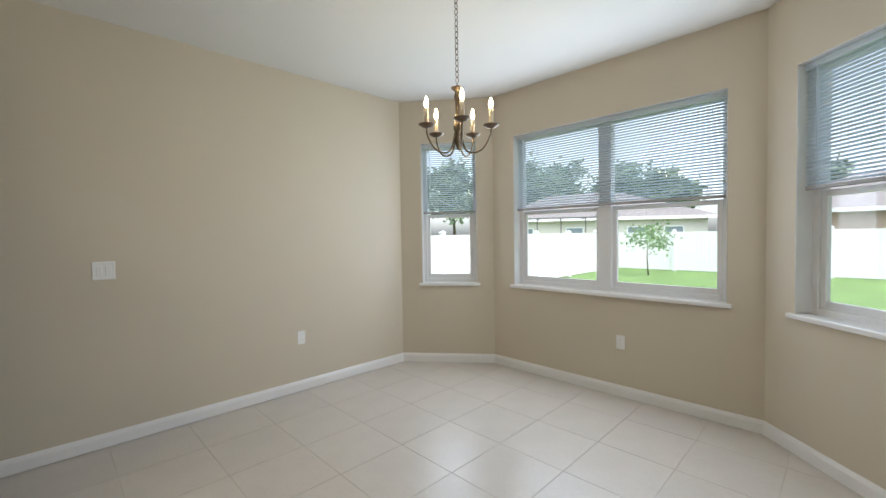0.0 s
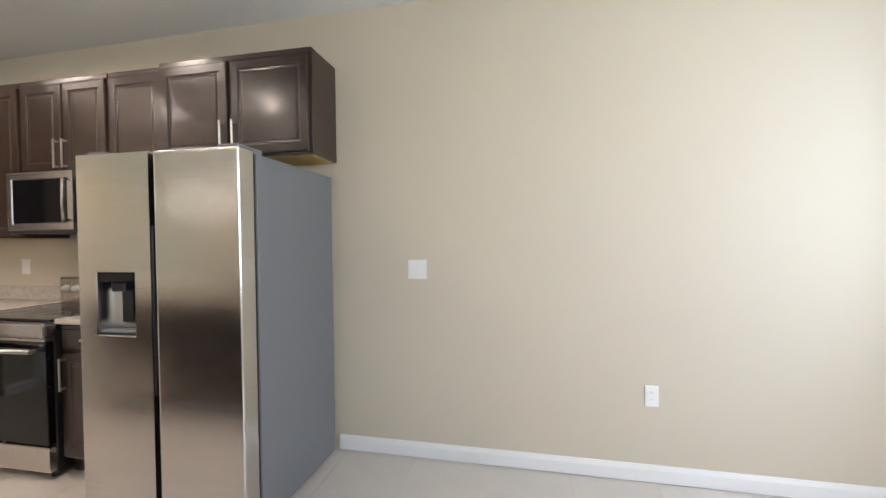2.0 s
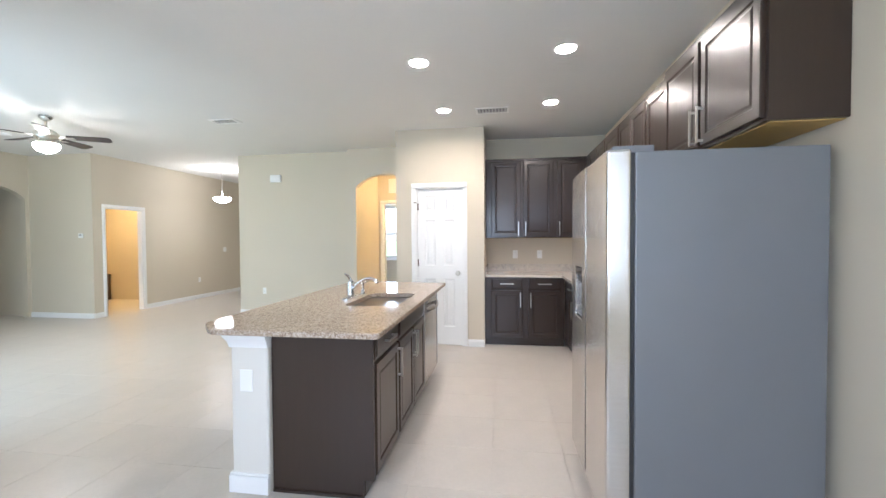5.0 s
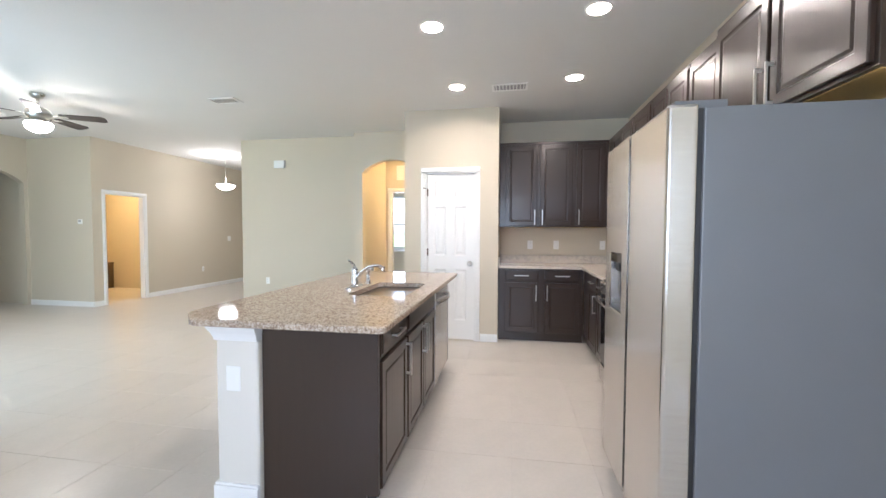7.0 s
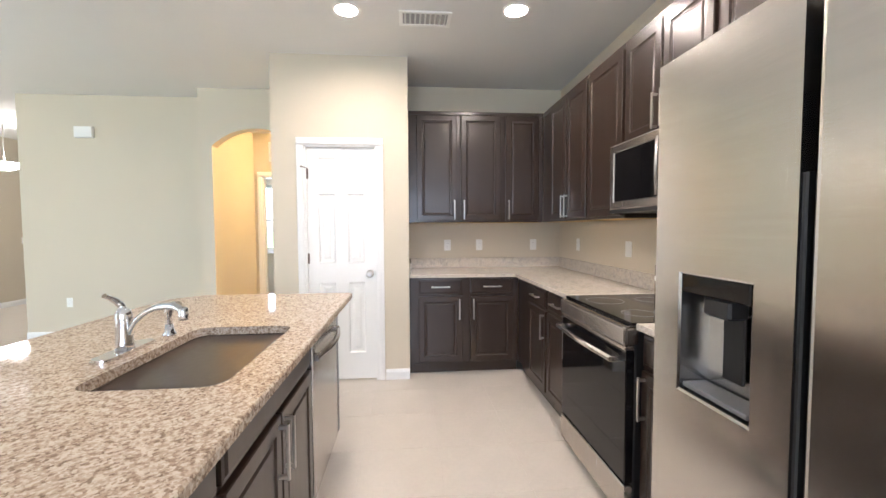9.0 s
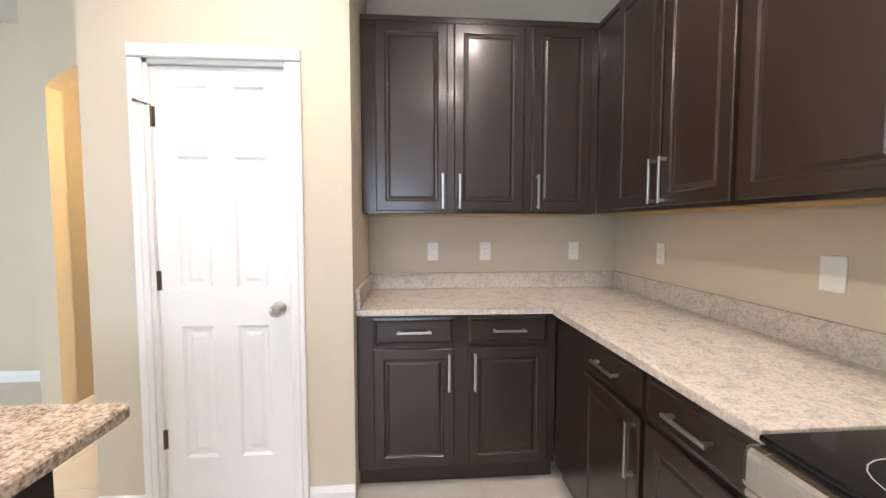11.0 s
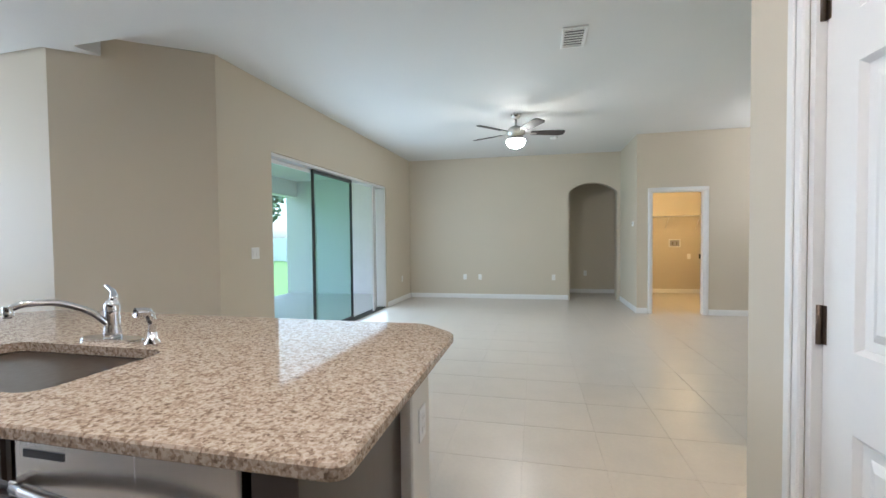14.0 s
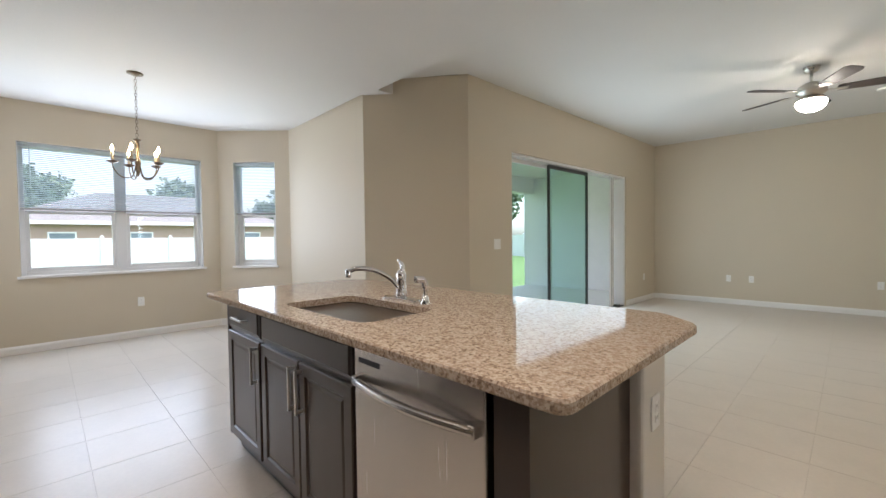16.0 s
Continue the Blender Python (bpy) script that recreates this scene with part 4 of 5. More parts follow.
island_top()
ISL = "dark espresso island cabinet "
base_cabinet(-0.106, YI, 180, 0.484, 0.555, [(0.012, 0.472, 1)], [(0.012, 0.472, True)], ISL + "with one drawer and door", "island cabinets")
base_cabinet(-0.592, YI, 180, 0.848, 0.555, [(0.012, 0.419, 1), (0.429, 0.836, -1)], [(0.012, 0.836, False)], ISL + "under the sink, two doors", "island cabinets")


def end_panel(x0, x1, y0, y1, face):
    """Finished side of the island: a board with a toe notch and a shoe strip."""
    bm = prism(bmesh.new(), [(y0, 0.002), (y1 - 0.06, 0.002), (y1 - 0.06, 0.10), (y1, 0.10), (y1, 0.886), (y0, 0.886)], x0, x1)
    bmesh.ops.transform(bm, matrix=Matrix(((0, 0, 1, 0), (1, 0, 0, 0), (0, 1, 0, 0), (0, 0, 0, 1))), verts=bm.verts)
    bmesh.ops.recalc_face_normals(bm, faces=bm.faces)
    p = thing("end_panel", pose(0, 0, 0), "dark espresso panel closing the island end", "cabinet panel", "island end panels")
    part("board", bm, WOOD, p)
    sx = (x1 + 0.0005, x1 + 0.011) if face > 0 else (x0 - 0.011, x0 - 0.0005)
    part("shoe_moulding", B(*sx, y0 + 0.002, y1 - 0.061, 0.002, 0.02, 0.004, 2), WOOD, p)


end_panel(-2.145, -2.045, 1.222, YI + 0.012, -1)
end_panel(-0.104, -0.083, 1.222, YI + 0.012, 1)


def dishwasher():
    w = 0.585
    d = thing("dishwasher", pose(-1.448, YI, 0, 0, 0, 180), "stainless steel dishwasher built into the island", "dishwasher")
    part("tub", B(0.002, w - 0.002, 0.02, 0.54, 0.10, 0.875), BLACKPL, d)
    part("door", B(0.006, w - 0.006, -0.022, 0.019, 0.115, 0.868, 0.006, 2), STEELH, d, "brushed stainless door")
    part("kick_plate", B(0.006, w - 0.006, 0.05, 0.06, 0.002, 0.10), BLACKPL, d)
    pts = [(0.03 + (w - 0.06) * k / 12, -0.035 - 0.032 * math.sin(math.pi * k / 12), 0.755) for k in range(13)]
    hb = tube(bmesh.new(), pts, 0.014, 10)
    h = part("handle", hb, STEELH, d, "curved stainless bar handle")
    for x in (0.035, w - 0.035):
        part("bracket", B(x - 0.012, x + 0.012, -0.045, -0.02, 0.738, 0.772, 0.003), STEELH, h)
    part("vent", B(0.035, 0.15, -0.0235, -0.021, 0.815, 0.832), BLACKPL, d, "dark vent slot")


dishwasher()


def knee_wall():
    x0, x1, y0, y1 = -2.185, -0.05, 1.0, 1.22
    single("island_knee_wall", B(x0, x1, y0, y1, 0.0, 0.884, 0.016, 3), POST, None, "white painted knee wall behind the island cabinets", "wall", kind="structure")
    t = bmesh.new()
    box(t, x0 - 0.014, x1 + 0.014, y0 - 0.014, y1 - 0.002, 0.002, 0.098, 0.005, 2)
    box(t, x0 - 0.009, x1 + 0.009, y0 - 0.009, y1 - 0.003, 0.099, 0.112, 0.004, 2)
    single("baseboard", t, TRIM, None, "white baseboard round the island wall", "baseboard", kind="structure")
    for xa, xb in ((x1 - 0.16, x1 + 0.004),):
        t = bmesh.new()
        n = len(CAP_PROFILE)
        loops = [[t.verts.new(c) for c in ((xa, y0 - o, z), (xb + o, y0 - o, z), (xb + o, y1 + o * 0.2, z), (xa, y1 + o * 0.2, z))] for o, z in CAP_PROFILE]
        for k in range(n - 1):
            for i in range(4):
                t.faces.new((loops[k][i], loops[k][(i + 1) % 4], loops[k + 1][(i + 1) % 4], loops[k + 1][i]))
        t.faces.new(loops[0][::-1])
        t.faces.new(loops[-1])
        single("trim", t, TRIM, None, "white moulded cap at the head of the island post", "trim", kind="structure")


CAP_PROFILE = ((0.0, 0.80), (0.004, 0.802), (0.006, 0.815), (0.012, 0.835), (0.022, 0.852), (0.028, 0.862), (0.030, 0.8865))

knee_wall()


# ---- faucet, sprayer ----
def faucet():
    f = thing("kitchen_faucet", pose(-1.07, 1.29, IZ, 0, 0, 0), "chrome single-lever kitchen faucet on a deck plate", "faucet")
    bm = prism(bmesh.new(), rounded([(-0.13, -0.03), (0.13, -0.03), (0.13, 0.03), (-0.13, 0.03)], 0.028, 5), 0.0005, 0.012)
    bmesh.ops.bevel(bm, geom=[e for e in bm.edges if e.verts[0].co.z > 0.01 and e.verts[1].co.z > 0.01], offset=0.005, segments=2, affect="EDGES")
    part("deck_plate", bm, CHROME, f)
    part("valve_body", lathe(bmesh.new(), [(0.028, 0.011), (0.026, 0.03), (0.023, 0.10), (0.025, 0.125), (0.018, 0.145), (0.004, 0.15)], 20), CHROME, f)
    part("lever", tube(bmesh.new(), spline([(0, 0, 0.14), (0.0, -0.008, 0.158), (0.015, -0.016, 0.178), (0.05, -0.022, 0.197)]), [0.012] * 12 + [0.010] * 7 + [0.008] * 6, 10), CHROME, f)
    sp = spline([(0.0, 0.015, 0.06), (0.02, 0.06, 0.115), (0.05, 0.13, 0.155), (0.08, 0.20, 0.165), (0.095, 0.235, 0.155)])
    s = part("spout", tube(bmesh.new(), sp, 0.0115, 12), CHROME, f)
    part("aerator", lathe(bmesh.new(), [(0.013, 0.125), (0.014, 0.13), (0.014, 0.16), (0.010, 0.165)], 14, 0.097, 0.24), CHROME, s)
    g = thing("sink_sprayer", pose(-1.275, 1.315, IZ), "chrome side sprayer beside the faucet", "sprayer")
    part("base", lathe(bmesh.new(), [(0.024, 0.0005), (0.024, 0.008), (0.016, 0.02), (0.013, 0.045)], 18), CHROME, g)
    part("spray_head", tube(bmesh.new(), spline([(0, 0, 0.04), (0, 0, 0.085), (0.005, 0.012, 0.115), (0.018, 0.045, 0.12)], 6), [0.012] * 6 + [0.015] * 6 + [0.017] * 7, 12), CHROME, g)


faucet()


# ---- outlets and switches ----
def plate(m, w, h, kind, label, group="wall plates"):
    """Facing -y in its own frame, its back at y=0."""
    p = thing("light_switch" if kind == "switch" else "wall_outlet", m, label, "switch" if kind == "switch" else "outlet", group)
    part("cover_plate", B(-w / 2, w / 2, -0.006, -0.0005, -h / 2, h / 2, 0.0025), PLATE, p)
    if kind == "switch":
        n = 2 if w > 0.09 else 1
        for k in range(n):
            x = (k - (n - 1) / 2) * 0.046
            part("rocker", B(x - 0.016, x + 0.016, -0.009, -0.0055, -0.033, 0.033, 0.002), PLATE, p)
    elif kind == "outlet":
        for z in (-0.019, 0.019):
            s = part("socket", B(-0.016, 0.016, -0.0075, -0.0055, z - 0.014, z + 0.014, 0.003), PLATE, p)
            for x in (-0.006, 0.006):
                part("slot", B(x - 0.001, x + 0.001, -0.0079, -0.0074, z - 0.004, z + 0.006), RAIL, s)
    return p


def on_wall(p0, p1, s, z):
    m, L = along(p0, p1)
    return m @ pose(s, 0, z)


OUT, SWI = "white duplex wall outlet plate", "white rocker light switch plate"
plate(on_wall(NW, A0, 4.58, 1.165), 0.118, 0.118, "switch", "white double rocker switch plate")
plate(on_wall(NW, A0, 5.905, 0.475), 0.07, 0.115, "outlet", OUT)
plate(pose(3.768, 1.68, 0.455, 0, 0, -90), 0.07, 0.115, "outlet", OUT)
for y in (2.64, 2.98, 3.567):
    plate(pose(-3.90, y, 1.155, 0, 0, 90), 0.07, 0.115, "outlet", OUT + " above the counter")
for x, w in ((-3.40, 0.07), (-2.49, 0.085)):
    plate(on_wall(NW, A0, x - NW[0], 1.17), w, 0.115, "blank" if w > 0.08 else "outlet", "white wall plate above the counter")
plate(pose(-2.185, 1.115, 0.64, 0, 0, -90), 0.075, 0.115, "outlet", OUT + " on the island wall")
plate(pose(-0.05, 1.095, 0.62, 0, 0, 90), 0.075, 0.12, "blank", "blank white wall plate on the island post")



plate(on_wall(P2, LC, 0.46, 1.145), 0.118, 0.118, "switch", "white double switch plate by the sliding door")
plate(on_wall(P2, LC, 4.75, 0.45), 0.07, 0.115, "outlet", OUT)
for s in (1.2, 1.52, 3.02):
    plate(on_wall(LC, LK, s, 0.45), 0.07, 0.115, "outlet", OUT)
plate(on_wall((-3.28, -7.15), (-4.32, -7.15), 0.42, 0.45), 0.07, 0.115, "outlet", OUT)
plate(on_wall(GW0, GW1, 0.49, 0.45), 0.07, 0.115, "outlet", OUT)
plate(on_wall(LL, FOY, 3.4, 1.15), 0.118, 0.118, "switch", SWI)
plate(on_wall(LL, FOY, 2.5, 0.45), 0.07, 0.115, "outlet", OUT)
th = thing("thermostat", on_wall(LK, LL, 1.12, 1.485), "small white wall thermostat", "thermostat")
part("case", B(-0.045, 0.045, -0.02, -0.0005, -0.04, 0.04, 0.004), PLATE, th)
part("screen", B(-0.025, 0.025, -0.0215, -0.0195, -0.005, 0.025), RAIL, th)
dr = thing("door_chime", on_wall(GW0, GW1, 0.76, 2.50), "white rectangular door chime box on the wall", "door chime")
part("box", B(-0.10, 0.10, -0.05, -0.0005, -0.065, 0.065, 0.006, 2), PLATE, dr)
part("grille", B(-0.08, 0.08, -0.052, -0.0495, -0.045, -0.015), TRIM, dr)


# ---- ceiling fittings ----
def can_light(x, y):
    c = thing("recessed_light", pose(x, y, HK), "lit recessed ceiling can light with white trim", "ceiling light", "kitchen can lights")
    bm = bmesh.new()
    n = 28
    prof = [(0.092, -0.0005), (0.092, -0.004), (0.078, -0.007), (0.072, -0.004), (0.072, -0.0008)]
    rr = [[bm.verts.new((r * math.cos(6.28319 * i / n), r * math.sin(6.28319 * i / n), z)) for i in range(n)] for r, z in prof]
    for a, b in zip(rr, rr[1:]):
        for i in range(n):
            bm.faces.new((a[i], b[i], b[(i + 1) % n], a[(i + 1) % n]))
    part("trim_ring", bm, TRIM, c)
    part("lens", lathe(bmesh.new(), [(0.071, CAN_UP - 0.012), (0.071, CAN_UP - 0.002)], n), CANGLOW, c, "glowing lens")


for x, y in CANS:
    can_light(x, y)


def vent(x, y, z, w, d, rz=0, n=7, dark=False):
    v = thing("ceiling_vent", pose(x, y, z, 0, 0, rz), "white metal louvred ceiling air vent", "air vent", "ceiling vents")
    bm = bmesh.new()
    e = 0.025
    for a, b, c, dd in ((-w / 2, w / 2, -d / 2, -d / 2 + e), (-w / 2, w / 2, d / 2 - e, d / 2), (-w / 2, -w / 2 + e, -d / 2 + e, d / 2 - e), (w / 2 - e, w / 2, -d / 2 + e, d / 2 - e)):
        box(bm, a, b, c, dd, -0.012, -0.0005, 0.002)
    part("frame", bm, PLATE, v)
    # sheet coloured black or grey for the shade behind the louvres
    part("shaded_backing", B(-w / 2 + e, w / 2 - e, -d / 2 + e, d / 2 - e, -0.003, -0.0008), BLACKPL if dark else RAIL, v)
    me = None
    for k in range(n):
        y0 = -d / 2 + e + (d - 2 * e) * (k + 0.5) / n
        if me is None:
            sb = B(-w / 2 + e, w / 2 - e, -0.0065, 0.0065, -0.001, 0.001)
            bmesh.ops.rotate(sb, verts=sb.verts, cent=(0, 0, 0), matrix=Euler((radians(35), 0, 0)).to_matrix())
            me = link_mesh("slat", sb, PLATE)
        s = part("slat", me, None, v)
        s.location = (0, y0, -0.008)


vent(-2.545, 2.36, HK, 0.20, 0.36, 0, 9)
vent(-2.90, -1.12, HL, 0.20, 0.36, 0, 7, True)
sm = thing("smoke_detector", pose(-2.9, -4.6, HL), "round white smoke detector on the ceiling", "smoke detector")
part("case", lathe(bmesh.new(), [(0.065, -0.0005), (0.062, -0.02), (0.045, -0.032), (0.01, -0.034)], 24), PLATE, sm)


def ceiling_fan(x, y):
    f = thing("ceiling_fan", pose(x, y, HL), "brushed nickel ceiling fan with dark blades and lit bowl", "ceiling fan")
    part("canopy", lathe(bmesh.new(), [(0.07, -0.0005), (0.07, -0.02), (0.05, -0.05), (0.02, -0.065)], 24), NICKEL, f)
    part("downrod", lathe(bmesh.new(), [(0.013, -0.06), (0.013, -0.17)], 12), NICKEL, f)
    part("motor_housing", lathe(bmesh.new(), [(0.02, -0.15), (0.06, -0.165), (0.10, -0.19), (0.125, -0.225), (0.125, -0.265), (0.09, -0.29), (0.075, -0.31)], 28), NICKEL, f)
    part("light_fitter", lathe(bmesh.new(), [(0.07, -0.305), (0.10, -0.32), (0.12, -0.335), (0.12, -0.345)], 28), NICKEL, f)
    part("bowl", lathe(bmesh.new(), [(0.112, -0.34), (0.125, -0.35), (0.128, -0.37), (0.115, -0.405), (0.08, -0.438), (0.035, -0.455), (0.002, -0.458)], 28), BOWLGLOW, f, "lit frosted glass bowl")
    part("finial", lathe(bmesh.new(), [(0.012, -0.455), (0.014, -0.468), (0.006, -0.48)], 12), NICKEL, f)
    bl = bmesh.new()
    prism(bl, rounded([(0.20, -0.055), (0.62, -0.075), (0.66, -0.05), (0.66, 0.05), (0.62, 0.075), (0.20, 0.055)], 0.02, 3), -0.004, 0.004)
    bmesh.ops.rotate(bl, verts=bl.verts, cent=(0, 0, 0), matrix=Euler((radians(-12), 0, 0)).to_matrix())
    bme = link_mesh("blade", bl, BLADE)
    br = bmesh.new()
    box(br, 0.09, 0.24, -0.02, 0.02, -0.008, -0.003, 0.002)
    box(br, 0.20, 0.28, -0.04, 0.04, -0.012, -0.006, 0.002)
    brm = link_mesh("bracket", br, NICKEL)
    for k in range(5):
        b = part("blade", bme, None, f, "dark walnut blade" if k == 0 else "")
        b.matrix_local = pose(0, 0, -0.25, 0, 0, 48 + 72 * k)
        part("bracket", brm, None, b)


ceiling_fan(-2.335, -3.16)


def chandelier(x, y):
    c = thing("chandelier", pose(x, y, 0), "antique brass five-arm candle chandelier on a chain", "chandelier")
    part("canopy", lathe(bmesh.new(), [(0.065, HK - 0.0005), (0.064, HK - 0.008), (0.03, HK - 0.022), (0.008, HK - 0.032)], 24), BRASS, c)
    top, base = 2.185, 1.86
    lk = bmesh.new()
    tube(lk, [(0.010 * math.cos(a * 0.5236), 0, 0.019 * math.sin(a * 0.5236)) for a in range(12)], 0.0022, 6, True)
    link_me = link_mesh("chain_link", lk, BRASS)
    z, k = HK - 0.045, 0
    while z > top + 0.01:
        o = part("chain_link", link_me, None, c)
        o.matrix_local = pose(0, 0, z, 0, 0, 90 * (k % 2))
        z -= 0.031
        k += 1
    part("column", lathe(bmesh.new(), [(0.005, top + 0.01), (0.012, top), (0.035, top - 0.008), (0.028, top - 0.018), (0.012, top - 0.03), (0.018, top - 0.06), (0.013, top - 0.09), (0.011, top - 0.18),
                                       (0.022, top - 0.2), (0.026, top - 0.23), (0.016, top - 0.26), (0.02, top - 0.30), (0.012, base - 0.0), (0.004, base - 0.025)], 18), BRASS, c)
    ar = bmesh.new()
    tube(ar, spline([(0.015, 0, top - 0.245), (0.04, 0, base - 0.02), (0.085, 0, base - 0.045), (0.14, 0, base - 0.025), (0.180, 0, base + 0.04), (0.185, 0, base + 0.085)], 7), 0.0055, 8)
    arm = link_mesh("arm", ar, BRASS)
    dish = link_mesh("bobeche", lathe(bmesh.new(), [(0.006, base + 0.078), (0.02, base + 0.082), (0.042, base + 0.095), (0.045, base + 0.10), (0.015, base + 0.098), (0.012, base + 0.11)], 20, 0.185, 0), BRONZE)
    sleeve = link_mesh("candle_sleeve", lathe(bmesh.new(), [(0.0125, base + 0.10), (0.0125, base + 0.185), (0.006, base + 0.188)], 14, 0.185, 0), IVORY)
    bulb = link_mesh("bulb", lathe(bmesh.new(), [(0.005, base + 0.187), (0.010, base + 0.198), (0.012, base + 0.210), (0.009, base + 0.225), (0.004, base + 0.242), (0.001, base + 0.248)], 14, 0.185, 0), BULBGLOW)
    for k in range(5):
        a = part("arm", arm, None, c)
        a.rotation_euler = (0, 0, radians(14 + 72 * k))
        part("bobeche", dish, None, a)
        part("candle_sleeve", sleeve, None, a, "ivory candle sleeve")
        part("bulb", bulb, None, a, "lit flame-shaped bulb")


chandelier(2.06, 1.90)

# foyer pendant
pd = thing("pendant_light", pose(-6.15, -3.65, 0), "lit white bowl pendant light in the foyer", "pendant light")
part("canopy", lathe(bmesh.new(), [(0.06, HL - 0.0005), (0.05, HL - 0.02), (0.01, HL - 0.03)], 18), NICKEL, pd)
part("rod", lathe(bmesh.new(), [(0.006, HL - 0.02), (0.006, 2.33)], 8), NICKEL, pd)
part("bowl", lathe(bmesh.new(), [(0.01, 2.34), (0.17, 2.32), (0.18, 2.30), (0.14, 2.25), (0.07, 2.22), (0.005, 2.21)], 24), FOYGLOW, pd, "lit white glass bowl")


def flush_lamp(x, y, z, mat, label):
    f = thing("flush_light", pose(x, y, z), label, "ceiling light")
    part("base", lathe(bmesh.new(), [(0.15, -0.0005), (0.15, -0.02), (0.13, -0.025)], 22), NICKEL, f)
    part("bowl", lathe(bmesh.new(), [(0.13, -0.024), (0.14, -0.05), (0.09, -0.085), (0.01, -0.095)], 22), mat, f, "lit glass bowl")


flush_lamp(-5.4, -6.0, 2.58, LAUNGLOW, "warm flush ceiling light in the laundry")
flush_lamp(-4.75, 1.25, 2.6, HALLGLOW, "warm flush ceiling light in the hall")

# hall return grille over the bedroom door
rg = thing("return_air_grille", on_wall((HB, 0.19), (HB, 2.2), 0.42, 2.36), "white return air grille above the door", "air vent")
part("frame", B(-0.22, 0.22, -0.014, -0.001, -0.13, 0.13, 0.003), PLATE, rg)
for k in range(8):
    part("slat", B(-0.20, 0.20, -0.020, -0.013, -0.105 + 0.028 * k, -0.095 + 0.028 * k), TRIM, rg)

# ---- laundry ----
lw = ((-4.42, -7.40), (-6.45, -7.40))
lb = thing("washer_supply_box", on_wall(*lw, 1.19, 1.11), "white recessed washer supply box in the wall", "supply box")
part("frame", B(-0.12, 0.12, -0.012, -0.001, -0.09, 0.09, 0.003), PLATE, lb)
# flat grey sheet; its colour stands for the shade inside the white box
part("recess", B(-0.095, 0.095, -0.0135, -0.0115, -0.07, 0.07), RAIL, lb)
for x in (-0.04, 0.04):
    part("valve", lathe(bmesh.new(), [(0.012, -0.04), (0.012, 0.03)], 8, x, -0.02), BRASS, lb)
do = thing("dryer_outlet", on_wall(*lw, 1.72, 0.82), "black dryer outlet on the laundry wall", "outlet")
part("cover_plate", B(-0.045, 0.045, -0.02, -0.001, -0.05, 0.05, 0.006), BLACKPL, do)
plate(on_wall(*lw, 1.48, 0.82), 0.07, 0.115, "outlet", OUT)
sh = thing("wire_shelf", on_wall(*lw, 0, 1.70), "white ventilated wire shelf on the laundry wall", "shelf")
for y in [0.012 + 0.03 * k for k in range(11)]:
    part("wire", tube(bmesh.new(), [(0.03, -y, 0), (1.97, -y, 0)], 0.0035 if y < 0.3 else 0.006, 6), PLATE, sh)
for x in (0.4, 1.0, 1.6):
    part("brace", tube(bmesh.new(), [(x, -0.30, 0), (x, -0.002, -0.28)], 0.005, 6), PLATE, sh)

lc = thing("storage_box", pose(-6.24, -6.95, 0), "small dark brown box standing on the laundry floor", "box")
part("body", B(-0.14, 0.14, -0.15, 0.15, 0.002, 0.56, 0.006), BRONZE, lc)
part("lid", B(-0.148, 0.148, -0.158, 0.158, 0.561, 0.60, 0.006), BRONZE, lc)

# ---- outside ----
GZ = -0.35
ground = bmesh.new()
bmesh.ops.create_grid(ground, x_segments=20, y_segments=20, size=400)
single("ground", ground, GRASS, pose(0, 0, GZ), "mown green lawn round the house", "lawn", kind="structure")
slab("floor_lanai", [(0.30, -6.7), (3.3, -6.7), (3.3, -0.12), (1.2, -0.12), (0.36, -0.80)], GZ - 0.01, -0.03, CONCRETE, "pale concrete floor of the covered lanai", "patio")
slab("ceiling_lanai", [(0.30, -6.9), (3.5, -6.9), (3.5, -0.12), (1.2, -0.12), (0.36, -0.80)], 2.70, 2.8, CEIL, "white lanai ceiling", "ceiling")
single("wall_lanai_end", B(0.28, 3.4, -6.75, -6.45, GZ, 2.70), STUCCO, None, "white stucco end wall of the lanai", "wall", kind="structure")
single("beam_lanai", B(3.1, 3.4, -6.45, -0.12, 2.32, 2.70), STUCCO, None, "white stucco lanai beam", "beam", kind="structure")
single("roof_house", B(-8.9, 4.3, -8.0, 4.3, 3.15, 3.3), ROOF, None, "roof deck over the house", "roof", kind="structure")


def fence(p0, p1, label):
    m, L = along(p0, p1)
    f = thing("fence", m @ pose(0, 0, GZ), label, "fence")
    pst = bmesh.new()
    box(pst, -0.065, 0.065, -0.065, 0.065, 0, 1.78, 0.005)
    box(pst, -0.08, 0.08, -0.08, 0.08, 1.78, 1.80, 0.004)
    v = [pst.verts.new(c) for c in ((-0.07, -0.07, 1.80), (0.07, -0.07, 1.80), (0.07, 0.07, 1.80), (-0.07, 0.07, 1.80), (0, 0, 1.85))]
    for i in range(4):
        pst.faces.new((v[i], v[(i + 1) % 4], v[4]))
    pme = link_mesh("post", pst, FENCE)
    n = round(L / 2.4)
    w = L / n
    pan = bmesh.new()
    k = round((w - 0.13) / 0.16)
    bw = (w - 0.13) / k
    for i in range(k):
        box(pan, 0.065 + i * bw + 0.003, 0.065 + (i + 1) * bw - 0.003, -0.012, 0.012, 0.10, 1.66)
    box(pan, 0.065, w - 0.065, -0.02, 0.02, 0.05, 0.19)
    box(pan, 0.065, w - 0.065, -0.02, 0.02, 1.60, 1.72)
    nme = link_mesh("panel", pan, FENCE)
    for i in range(n + 1):
        part("post", pme, None, f).location = (i * w, 0, 0)
        if i < n:
            part("panel", nme, None, f).location = (i * w, 0, 0)


